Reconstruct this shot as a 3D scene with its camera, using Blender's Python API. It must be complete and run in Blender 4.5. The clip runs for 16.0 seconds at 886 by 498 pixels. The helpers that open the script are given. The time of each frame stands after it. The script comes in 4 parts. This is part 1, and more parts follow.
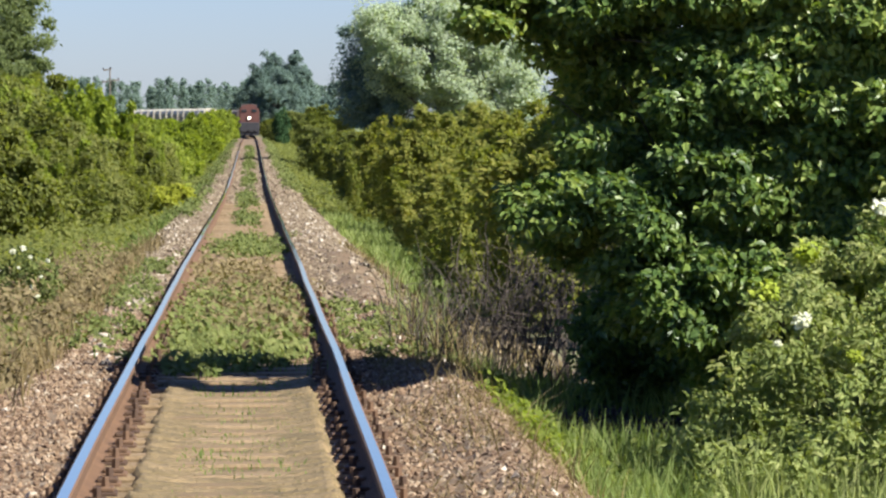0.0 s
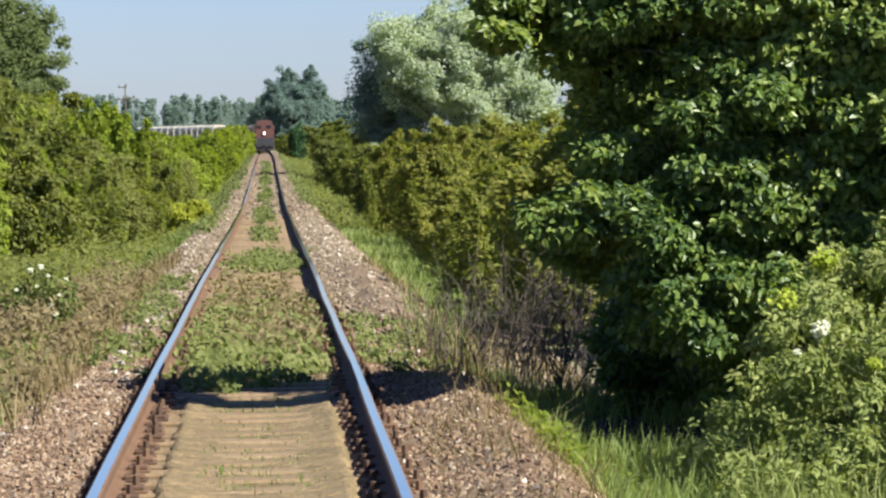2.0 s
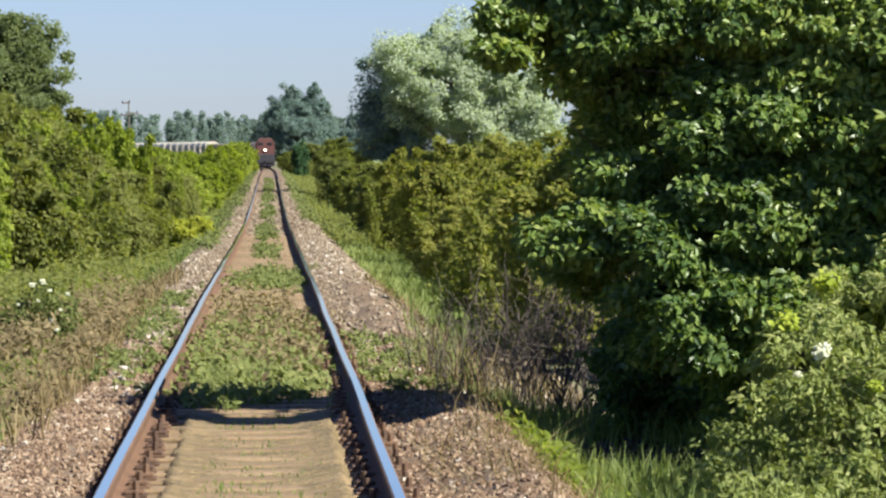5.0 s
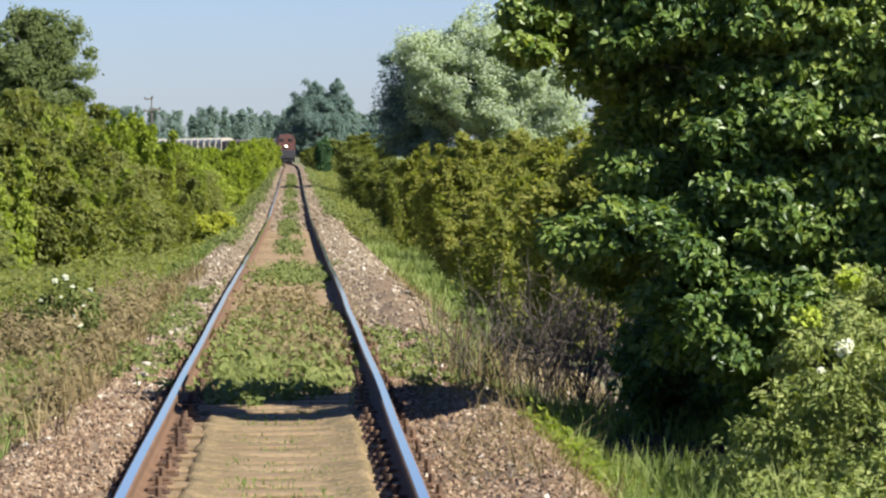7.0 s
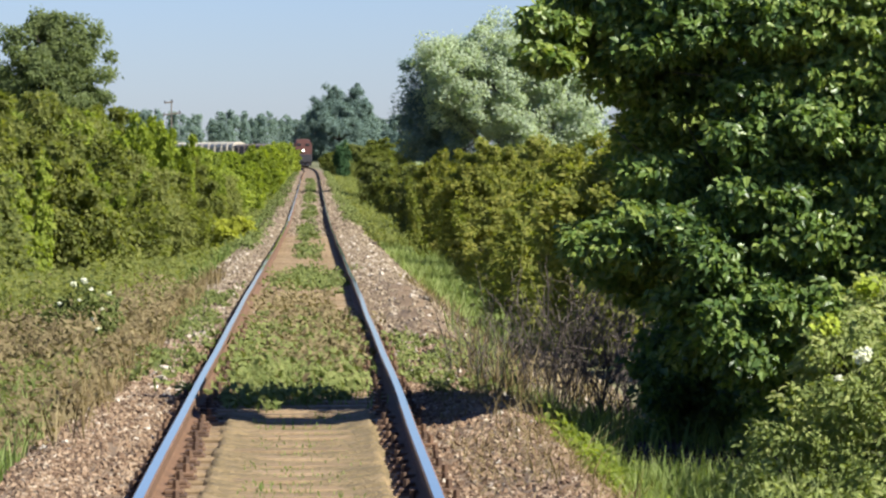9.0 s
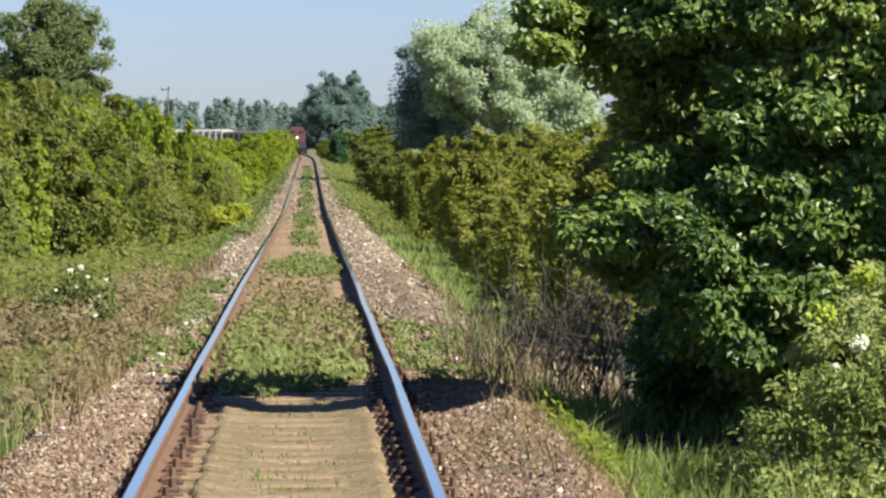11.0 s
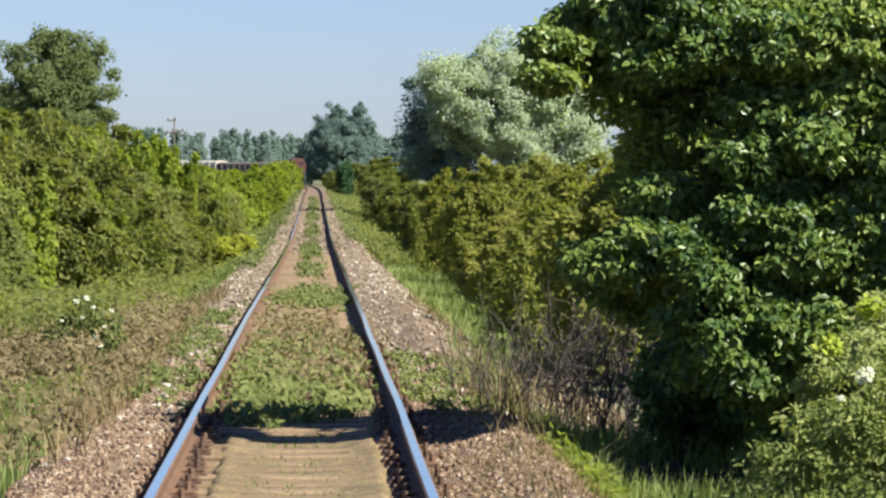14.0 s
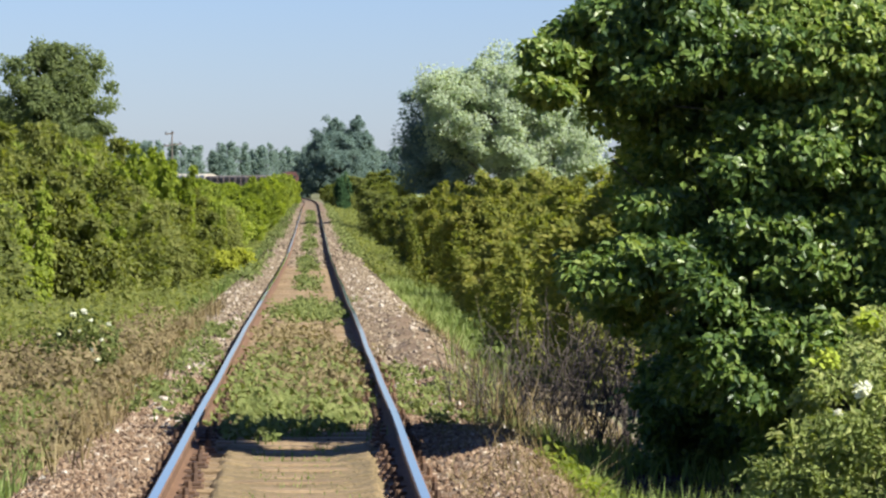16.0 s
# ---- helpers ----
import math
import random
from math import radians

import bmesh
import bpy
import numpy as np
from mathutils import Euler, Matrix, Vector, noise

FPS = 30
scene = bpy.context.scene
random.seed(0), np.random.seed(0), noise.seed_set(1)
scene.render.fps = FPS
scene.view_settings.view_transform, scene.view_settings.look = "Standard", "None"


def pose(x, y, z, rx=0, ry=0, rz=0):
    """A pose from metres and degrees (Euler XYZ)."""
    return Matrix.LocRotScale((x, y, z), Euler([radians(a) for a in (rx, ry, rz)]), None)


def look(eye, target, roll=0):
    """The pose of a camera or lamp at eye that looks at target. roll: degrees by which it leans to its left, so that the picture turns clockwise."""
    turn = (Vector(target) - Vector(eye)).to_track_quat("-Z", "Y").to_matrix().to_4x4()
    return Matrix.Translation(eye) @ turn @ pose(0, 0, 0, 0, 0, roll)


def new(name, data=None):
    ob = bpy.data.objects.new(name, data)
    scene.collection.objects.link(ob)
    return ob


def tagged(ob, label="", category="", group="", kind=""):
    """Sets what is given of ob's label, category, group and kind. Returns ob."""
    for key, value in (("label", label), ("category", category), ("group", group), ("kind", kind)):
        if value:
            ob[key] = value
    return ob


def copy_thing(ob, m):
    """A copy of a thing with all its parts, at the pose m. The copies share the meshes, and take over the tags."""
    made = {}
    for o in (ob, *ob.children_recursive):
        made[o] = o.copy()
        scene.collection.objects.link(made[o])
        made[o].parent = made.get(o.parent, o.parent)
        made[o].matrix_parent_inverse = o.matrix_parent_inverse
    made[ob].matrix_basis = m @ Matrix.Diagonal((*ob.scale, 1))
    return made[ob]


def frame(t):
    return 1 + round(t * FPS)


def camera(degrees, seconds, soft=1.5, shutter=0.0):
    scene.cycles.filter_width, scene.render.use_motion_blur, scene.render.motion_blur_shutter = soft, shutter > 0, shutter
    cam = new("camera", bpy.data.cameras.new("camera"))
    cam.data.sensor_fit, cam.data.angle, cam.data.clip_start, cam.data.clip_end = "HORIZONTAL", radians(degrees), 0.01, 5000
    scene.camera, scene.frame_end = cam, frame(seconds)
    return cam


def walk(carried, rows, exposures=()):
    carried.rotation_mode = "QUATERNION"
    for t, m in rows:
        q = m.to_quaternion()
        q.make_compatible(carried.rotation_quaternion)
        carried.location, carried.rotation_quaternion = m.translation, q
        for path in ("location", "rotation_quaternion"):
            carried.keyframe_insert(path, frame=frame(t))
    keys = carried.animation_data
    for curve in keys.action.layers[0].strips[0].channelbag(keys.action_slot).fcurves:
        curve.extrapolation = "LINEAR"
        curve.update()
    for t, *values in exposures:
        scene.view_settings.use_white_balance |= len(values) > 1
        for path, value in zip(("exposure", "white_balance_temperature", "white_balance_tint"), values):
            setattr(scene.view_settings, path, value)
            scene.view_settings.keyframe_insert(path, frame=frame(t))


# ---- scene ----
EYE = (0.11, 0.0, 1.73)
cam = camera(12.78, 16.0, soft=2.4)


def aim(yaw, pitch, roll):
    turn = Matrix.Rotation(radians(yaw), 4, "Z") @ Matrix.Rotation(radians(pitch), 4, "X") @ Matrix.Rotation(radians(roll), 4, "Y")
    return Matrix.Translation(EYE) @ turn @ Matrix.Rotation(radians(90), 4, "X")


# a hand-held camera on one spot: seconds, yaw, pitch, roll
AIMS = (
    (0, -2.7808, -1.9310, 0.0), (0.5, -2.4178, -1.9208, 0.4347), (1, -2.4216, -2.0478, 0.4024), (1.5, -2.3711, -1.7829, 0.7114),
    (2, -2.5292, -1.7409, 0.7819), (2.5, -2.5275, -1.4262, 0.7025), (3, -2.4997, -1.3999, 0.5851), (3.5, -2.5427, -1.3456, 0.3514),
    (4, -2.7252, -1.3788, 0.2265), (6.5, -2.0925, -1.5347, 0.2626), (7, -2.1733, -1.5266, 0.2218), (7.5, -2.1795, -1.5920, -0.0166),
    (8, -2.0783, -1.5138, 0.1394), (8.5, -1.8436, -1.6180, 0.0107), (9, -1.9030, -1.4489, -0.1255), (9.5, -1.9625, -1.6125, -0.1884),
    (11.8, -1.9140, -1.6289, -0.2597), (12, -1.8261, -1.5814, -0.3989), (12.5, -2.0148, -1.3612, -0.3993), (13, -2.0394, -1.4384, -0.3363),
    (13.5, -1.9889, -1.1957, -0.3068), (14, -1.8649, -1.1756, -0.3251), (14.5, -1.9989, -1.1923, -0.2552), (15, -2.0644, -1.2337, -0.4600),
    (15.5, -2.0631, -1.0090, -0.2526), (16, -1.9003, -0.9801, -0.3806),
)
walk(cam, [(t, aim(y, p, r)) for t, y, p, r in AIMS], exposures=[(0, 1.25, 6500, 9), (16, 1.25, 6500, 9)])

# ---- light: clear afternoon, sun from the right and a little behind ----
SUN_ELEVATION, SUN_AZIMUTH = 42.5, 124.0  # degrees; azimuth clockwise from the track's direction
world = bpy.data.worlds.new("world")
scene.world = world
world.use_nodes = True
sky = world.node_tree.nodes.new("ShaderNodeTexSky")
sky.sky_type, sky.sun_disc = "NISHITA", False
sky.sun_elevation, sky.sun_rotation = radians(SUN_ELEVATION), radians(SUN_AZIMUTH)
sky.air_density, sky.dust_density, sky.ozone_density = 1.0, 0.2, 3.0
back = world.node_tree.nodes["Background"]
back.inputs["Strength"].default_value = 0.0425
tint = world.node_tree.nodes.new("ShaderNodeMixRGB")
tint.blend_type, tint.inputs["Fac"].default_value, tint.inputs["Color2"].default_value = "MULTIPLY", 1.0, (0.76, 0.885, 1.34, 1)
world.node_tree.links.new(sky.outputs["Color"], tint.inputs["Color1"])
world.node_tree.links.new(tint.outputs["Color"], back.inputs["Color"])
sun_data = bpy.data.lights.new("sun", "SUN")
sun_data.energy, sun_data.angle, sun_data.color = 5.0, radians(0.5), (1.0, 0.96, 0.87)
sun = new("sun", sun_data)
_a, _e = radians(SUN_AZIMUTH), radians(SUN_ELEVATION)
SUN_WAY = Vector((math.sin(_a) * math.cos(_e), math.cos(_a) * math.cos(_e), math.sin(_e)))
sun.matrix_world = look(SUN_WAY * 60, (0, 0, 0))


# ---- materials ----
def material(name, rough=0.8, metal=0.0):
    m = bpy.data.materials.new(name)
    m.use_nodes = True
    b = m.node_tree.nodes["Principled BSDF"]
    b.inputs["Roughness"].default_value, b.inputs["Metallic"].default_value = rough, metal
    return m, m.node_tree.nodes, m.node_tree.links, b


def ramp(nodes, stops):
    r = nodes.new("ShaderNodeValToRGB")
    while len(r.color_ramp.elements) < len(stops):
        r.color_ramp.elements.new(0.5)
    for e, (p, c) in zip(r.color_ramp.elements, stops):
        e.position, e.color = p, (*c, 1)
    return r


def noise_node(nodes, links, scale, detail=6.0, rough=0.6, coords="Object"):
    tc = nodes.new("ShaderNodeTexCoord")
    n = nodes.new("ShaderNodeTexNoise")
    n.inputs["Scale"].default_value, n.inputs["Detail"].default_value, n.inputs["Roughness"].default_value = scale, detail, rough
    links.new(tc.outputs[coords], n.inputs["Vector"])
    return n


def mottled(name, stops, scale, fine=0.0, rough=0.85, metal=0.0, bump=0.0, bump_scale=None, random_from="", spread=0.0):
    """Colour from coarse and fine noise, with relief, and some change from piece to piece."""
    m, nodes, links, b = material(name, rough, metal)
    n = noise_node(nodes, links, scale)
    fac = n.outputs["Fac"]
    if fine:
        n2 = noise_node(nodes, links, fine, 3)
        mix = nodes.new("ShaderNodeMath")
        mix.operation, mix.inputs[1].default_value = "MULTIPLY_ADD", 0.45
        scale_first = nodes.new("ShaderNodeMath")
        scale_first.operation, scale_first.inputs[1].default_value = "MULTIPLY", 0.55
        links.new(fac, scale_first.inputs[0])
        links.new(n2.outputs["Fac"], mix.inputs[0])
        links.new(scale_first.outputs[0], mix.inputs[2])
        fac = mix.outputs[0]
    if random_from:
        src = nodes.new("ShaderNodeNewGeometry" if random_from == "island" else "ShaderNodeObjectInfo")
        shift = nodes.new("ShaderNodeMath")
        shift.operation, shift.inputs[1].default_value = "MULTIPLY_ADD", spread
        links.new(src.outputs["Random Per Island" if random_from == "island" else "Random"], shift.inputs[0])
        down = nodes.new("ShaderNodeMath")
        down.operation, down.inputs[1].default_value = "SUBTRACT", spread / 2
        links.new(fac, down.inputs[0])
        links.new(down.outputs[0], shift.inputs[2])
        fac = shift.outputs[0]
    r = ramp(nodes, stops)
    links.new(fac, r.inputs["Fac"])
    links.new(r.outputs["Color"], b.inputs["Base Color"])
    if bump:
        nb = noise_node(nodes, links, bump_scale or scale * 4, 4)
        bp = nodes.new("ShaderNodeBump")
        bp.inputs["Strength"].default_value, bp.inputs["Distance"].default_value = 1.0, bump
        links.new(nb.outputs["Fac"], bp.inputs["Height"])
        links.new(bp.outputs["Normal"], b.inputs["Normal"])
    return m


def leafy(name, stops, through_light=0.35, rough=0.5, clump_scale=0.7):
    """Leaves: colour changes leaf by leaf and over the crown; some light passes through."""
    m, nodes, links, b = material(name, rough)
    geo = nodes.new("ShaderNodeNewGeometry")
    n = noise_node(nodes, links, clump_scale, 3)
    mul = nodes.new("ShaderNodeMath")
    mul.operation, mul.inputs[1].default_value = "MULTIPLY", 0.55
    links.new(geo.outputs["Random Per Island"], mul.inputs[0])
    add = nodes.new("ShaderNodeMath")
    add.operation, add.inputs[1].default_value = "MULTIPLY_ADD", 0.5
    links.new(n.outputs["Fac"], add.inputs[0])
    links.new(mul.outputs[0], add.inputs[2])
    info = nodes.new("ShaderNodeObjectInfo")
    own = nodes.new("ShaderNodeMath")
    own.operation, own.inputs[1].default_value = "MULTIPLY_ADD", 0.28
    links.new(info.outputs["Random"], own.inputs[0])
    less = nodes.new("ShaderNodeMath")
    less.operation, less.inputs[1].default_value = "SUBTRACT", 0.14
    links.new(add.outputs[0], less.inputs[0])
    links.new(less.outputs[0], own.inputs[2])
    r = ramp(nodes, stops)
    links.new(own.outputs[0], r.inputs["Fac"])
    links.new(r.outputs["Color"], b.inputs["Base Color"])
    b.inputs["Specular IOR Level"].default_value = 0.3 if rough < 0.6 else 0.15
    tr = nodes.new("ShaderNodeBsdfTranslucent")
    bright = nodes.new("ShaderNodeMixRGB")
    bright.blend_type, bright.inputs["Fac"].default_value = "MULTIPLY", 1.0
    bright.inputs["Color2"].default_value = (1.25, 1.3, 0.5, 1)
    links.new(r.outputs["Color"], bright.inputs["Color1"])
    links.new(bright.outputs["Color"], tr.inputs["Color"])
    mixed = nodes.new("ShaderNodeMixShader")
    mixed.inputs["Fac"].default_value = through_light
    links.new(b.outputs["BSDF"], mixed.inputs[1])
    links.new(tr.outputs["BSDF"], mixed.inputs[2])
    links.new(mixed.outputs["Shader"], nodes["Material Output"].inputs["Surface"])
    return m


ELDER_LEAF = leafy("elder_leaf", [(0.2, (0.048, 0.09, 0.03)), (0.5, (0.122, 0.188, 0.046)), (0.85, (0.265, 0.315, 0.08))], 0.36, 0.38)
DARK_LEAF = leafy("dark_leaf", [(0.2, (0.018, 0.045, 0.018)), (0.5, (0.03, 0.07, 0.025)), (0.9, (0.05, 0.1, 0.035))], 0.15, 0.7)
HERB_LEAF = leafy("herb_leaf", [(0.2, (0.14, 0.18, 0.055)), (0.55, (0.235, 0.275, 0.09)), (0.9, (0.35, 0.365, 0.15))], 0.35, 0.65)
HEDGE_LEAF = leafy("hedge_leaf", [(0.2, (0.125, 0.152, 0.036)), (0.5, (0.207, 0.224, 0.0528)), (0.9, (0.314, 0.297, 0.0792))], 0.55, 0.75)
SHRUB_LEAF = leafy("shrub_leaf", [(0.2, (0.108, 0.132, 0.042)), (0.5, (0.168, 0.19, 0.055)), (0.9, (0.25, 0.255, 0.077))], 0.55, 0.75)
SHOOT_LEAF = leafy("shoot_leaf", [(0.2, (0.13, 0.17, 0.034)), (0.5, (0.215, 0.268, 0.042)), (0.9, (0.31, 0.35, 0.06))], 0.55, 0.65)
MOUND_LEAF = leafy("mound_leaf", [(0.2, (0.224, 0.253, 0.0297)), (0.9, (0.38, 0.39, 0.0594))], 0.5, 0.7)
SILVER_LEAF = leafy("silver_leaf", [(0.2, (0.26, 0.315, 0.24)), (0.5, (0.34, 0.4, 0.3)), (0.9, (0.45, 0.5, 0.39))], 0.5, 0.85, 0.2)
WILLOW_LEAF = leafy("willow_leaf", [(0.2, (0.11, 0.165, 0.15)), (0.5, (0.155, 0.215, 0.185)), (0.9, (0.21, 0.275, 0.225))], 0.25, 0.6, 0.2)
POPLAR_LEAF = leafy("poplar_leaf", [(0.2, (0.095, 0.125, 0.055)), (0.5, (0.135, 0.17, 0.07)), (0.9, (0.19, 0.225, 0.09))], 0.5, 0.75, 0.25)
# blue-grey haze of distance is mixed into the next two leaf colours
HAZED_LEAF = leafy("hazed_leaf", [(0.2, (0.115, 0.165, 0.145)), (0.5, (0.138, 0.192, 0.163)), (0.9, (0.165, 0.215, 0.178))], 0.3, 0.95, 0.1)
HAZED_OAK_LEAF = leafy("hazed_oak_leaf", [(0.2, (0.085, 0.13, 0.12)), (0.5, (0.11, 0.16, 0.142)), (0.9, (0.14, 0.19, 0.16))], 0.3, 0.95, 0.1)
GRASS_BLADE = leafy("grass_blade", [(0.2, (0.1, 0.15, 0.035)), (0.5, (0.17, 0.23, 0.065)), (0.9, (0.29, 0.33, 0.13))], 0.4, 0.6, 1.5)
WEED_LEAF = leafy("weed_leaf", [(0.2, (0.075, 0.095, 0.03)), (0.5, (0.125, 0.15, 0.045)), (0.9, (0.2, 0.22, 0.075))], 0.3, 0.7, 1.2)
DRY_GRASS = leafy("dry_grass", [(0.2, (0.115, 0.0819, 0.0408)), (0.5, (0.191, 0.142, 0.0679)), (0.9, (0.275, 0.223, 0.123))], 0.25, 0.8, 1.0)
RED_WEED = leafy("red_weed", [(0.2, (0.12, 0.09, 0.05)), (0.5, (0.185, 0.15, 0.075)), (0.9, (0.27, 0.21, 0.12))], 0.25, 0.8, 1.0)
PETAL = leafy("petal", [(0.2, (0.6, 0.6, 0.48)), (0.9, (0.8, 0.8, 0.7))], 0.25, 0.7)
YELLOW_UMBEL = leafy("yellow_umbel", [(0.2, (0.22, 0.28, 0.03)), (0.9, (0.36, 0.4, 0.06))], 0.3, 0.7)
BARK = mottled("bark", [(0.3, (0.06, 0.05, 0.04)), (0.7, (0.15, 0.125, 0.1))], 3, 30, 0.95, bump=0.01, bump_scale=40)
TWIG = mottled("dead_twig", [(0.3, (0.0485, 0.0382, 0.0309)), (0.7, (0.114, 0.091, 0.0755))], 4, 30, 0.95, random_from="island", spread=0.5)
GREEN_STEM = mottled("green_stem", [(0.3, (0.07, 0.09, 0.03)), (0.7, (0.15, 0.16, 0.06))], 5, 30, 0.8)
SOIL = mottled("soil_and_grass", [(0.3, (0.06, 0.07, 0.025)), (0.5, (0.11, 0.115, 0.045)), (0.7, (0.2, 0.165, 0.09))], 0.6, 9, 0.95, bump=0.04, bump_scale=14)
BALLAST = mottled("ballast_bed", [(0.3, (0.085, 0.055, 0.033)), (0.5, (0.16, 0.108, 0.065)), (0.72, (0.235, 0.175, 0.112))], 1.6, 26, 0.95, bump=0.03, bump_scale=30)
STONE = mottled("ballast_stone", [(0.12, (0.075, 0.042, 0.025)), (0.5, (0.19, 0.122, 0.072)), (0.8, (0.285, 0.205, 0.135)), (0.97, (0.39, 0.335, 0.25))], 2.0, 30, 0.95, random_from="island", spread=0.75)
STRAW_STONE = mottled("dusty_stone", [(0.12, (0.1, 0.07, 0.045)), (0.5, (0.195, 0.148, 0.098)), (0.9, (0.32, 0.265, 0.185))], 0.8, 20, 0.95, random_from="island", spread=0.7)
PALE_STONE = mottled("pale_stone", [(0.3, (0.288, 0.234, 0.175)), (0.7, (0.44, 0.39, 0.319))], 3, 30, 0.9, random_from="island", spread=0.6)
SAND = mottled("sand_infill", [(0.3, (0.07, 0.056, 0.026)), (0.5, (0.16, 0.115, 0.054)), (0.72, (0.27, 0.19, 0.1))], 3.2, 26, 0.95, bump=0.02, bump_scale=30)
SLEEPER = mottled("sleeper_wood", [(0.3, (0.126, 0.084, 0.041)), (0.55, (0.203, 0.139, 0.0738)), (0.8, (0.27, 0.193, 0.115))], 2.5, 24, 0.9, bump=0.01, bump_scale=40, random_from="object", spread=0.25)
RUST = mottled("rusted_rail", [(0.3, (0.07, 0.036, 0.019)), (0.55, (0.13, 0.068, 0.034)), (0.8, (0.2, 0.11, 0.056))], 6, 50, 0.9, bump=0.003, bump_scale=60)
RAIL_TOP = mottled("rail_running_face", [(0.3, (0.62, 0.58, 0.52)), (0.7, (0.78, 0.73, 0.66))], 3, 40, 0.04, 1.0)
FASTENER = mottled("rusted_fastening", [(0.3, (0.06, 0.033, 0.02)), (0.7, (0.15, 0.085, 0.047))], 9, 60, 0.8, 0.2, random_from="object", spread=0.4)
LOCO_RED = mottled("loco_red_paint", [(0.3, (0.07, 0.026, 0.021)), (0.7, (0.11, 0.042, 0.034))], 0.8, 8, 0.8)
LOCO_ROOF = mottled("loco_roof_paint", [(0.3, (0.072, 0.0405, 0.0375)), (0.7, (0.113, 0.072, 0.065))], 0.8, 8, 0.7)
LOCO_DARK = mottled("loco_running_gear", [(0.3, (0.012, 0.012, 0.016)), (0.7, (0.035, 0.034, 0.04))], 1.5, 10, 0.7)
DARK_GLASS, _n, _l, _b = material("cab_glass", 0.08)
_b.inputs["Base Color"].default_value = (0.02, 0.025, 0.03, 1)
WAGON_CREAM = mottled("wagon_cream_cover", [(0.3, (0.46, 0.4, 0.3)), (0.7, (0.66, 0.6, 0.48))], 0.6, 6, 0.75)
WAGON_SIDE = mottled("wagon_side_paint", [(0.3, (0.09, 0.065, 0.05)), (0.7, (0.17, 0.13, 0.1))], 0.7, 7, 0.85)
WAGON_TAN = mottled("wagon_tan_paint", [(0.3, (0.28, 0.238, 0.182)), (0.7, (0.476, 0.42, 0.322))], 0.7, 7, 0.85)
WAGON_GREY = mottled("wagon_brown_paint", [(0.3, (0.1, 0.078, 0.066)), (0.7, (0.17, 0.135, 0.115))], 0.7, 7, 0.9)
LAMP_GLOW, _n, _l, _b = material("lit_headlamp", 0.3)
_b.inputs["Base Color"].default_value = (0.9, 0.85, 0.75, 1)
_b.inputs["Emission Color"].default_value = (1.0, 0.9, 0.72, 1)
_b.inputs["Emission Strength"].default_value = 2.2
POLE_WOOD = mottled("pole_wood", [(0.3, (0.09, 0.075, 0.06)), (0.7, (0.18, 0.155, 0.13))], 2, 15, 0.95)



# ---- mesh helpers ----
def fast_mesh(name, verts, faces, mats, smooth=False):
    """A mesh from arrays: faces all have the same number of corners."""
    verts, faces = np.asarray(verts, np.float32), np.asarray(faces, np.int32)
    me = bpy.data.meshes.new(name)
    k = faces.shape[1]
    me.vertices.add(len(verts)), me.loops.add(faces.size), me.polygons.add(len(faces))
    me.vertices.foreach_set("co", verts.ravel())
    me.loops.foreach_set("vertex_index", faces.ravel())
    me.polygons.foreach_set("loop_start", np.arange(0, faces.size, k, dtype=np.int32))
    me.polygons.foreach_set("use_smooth", np.full(len(faces), smooth))
    for m in mats if isinstance(mats, (list, tuple)) else [mats]:
        me.materials.append(m)
    me.update(calc_edges=True)
    me.validate()
    return me


def hang(ob, parent, label=""):
    ob.parent = parent
    return tagged(ob, label)


def part(name, bm, mat, parent, label=""):
    me = bpy.data.meshes.new(name)
    bm.to_mesh(me)
    bm.free()
    me.materials.append(mat)
    return hang(new(name, me), parent, label)


def unit(v):
    return v / np.maximum(np.linalg.norm(v, axis=-1, keepdims=True), 1e-9)


def leaf_arrays(points, outward, length, width, g, droop=0.25, detail=True):
    """Folded leaves at points, facing roughly outward and up."""
    n = len(points)
    nrm = unit(outward * 0.5 + np.array([0.25, -0.25, 0.5]) + g.normal(0, 0.48, (n, 3)))  # blades turn to the light
    ax = g.normal(0, 1, (n, 3)) + outward * 0.5
    ax[:, 2] -= droop * 2
    ax = unit(ax - nrm * (ax * nrm).sum(1, keepdims=True))
    side = np.cross(nrm, ax)
    size = g.uniform(0.65, 1.3, (n, 1))
    L, W = length * size, width * size
    if detail:
        tip = points + ax * L - nrm * L * 0.18
        v = np.stack([points, points + ax * L * 0.3 + side * W * 0.5 + nrm * W * 0.15, points + ax * L * 0.68 + side * W * 0.38 + nrm * W * 0.06, tip,
                      points + ax * L * 0.68 - side * W * 0.38 + nrm * W * 0.06, points + ax * L * 0.3 - side * W * 0.5 + nrm * W * 0.15], 1)
        f = np.array([[0, 3, 2, 1], [0, 5, 4, 3]])
        return v.reshape(-1, 3), (np.arange(n)[:, None, None] * 6 + f).reshape(-1, 4)
    v = np.stack([points, points + ax * L * 0.45 + side * W * 0.5, points + ax * L, points + ax * L * 0.45 - side * W * 0.5], 1)
    return v.reshape(-1, 3), (np.arange(n)[:, None] * 4 + np.arange(4))


def clump_points(clumps, per, g, flat=0.8):
    """Points in and on balls of leaves; outward directions with them."""
    c = np.repeat(clumps, per, 0)
    d = unit(g.normal(0, 1, (len(c), 3)))
    r = c[:, 3:4] * g.uniform(0.15, 1, (len(c), 1)) ** 0.5 * np.where(g.uniform(0, 1, (len(c), 1)) < 0.11, g.uniform(1.1, 1.5, (len(c), 1)), 1)
    return c[:, :3] + d * r * np.array([1, 1, flat]), d


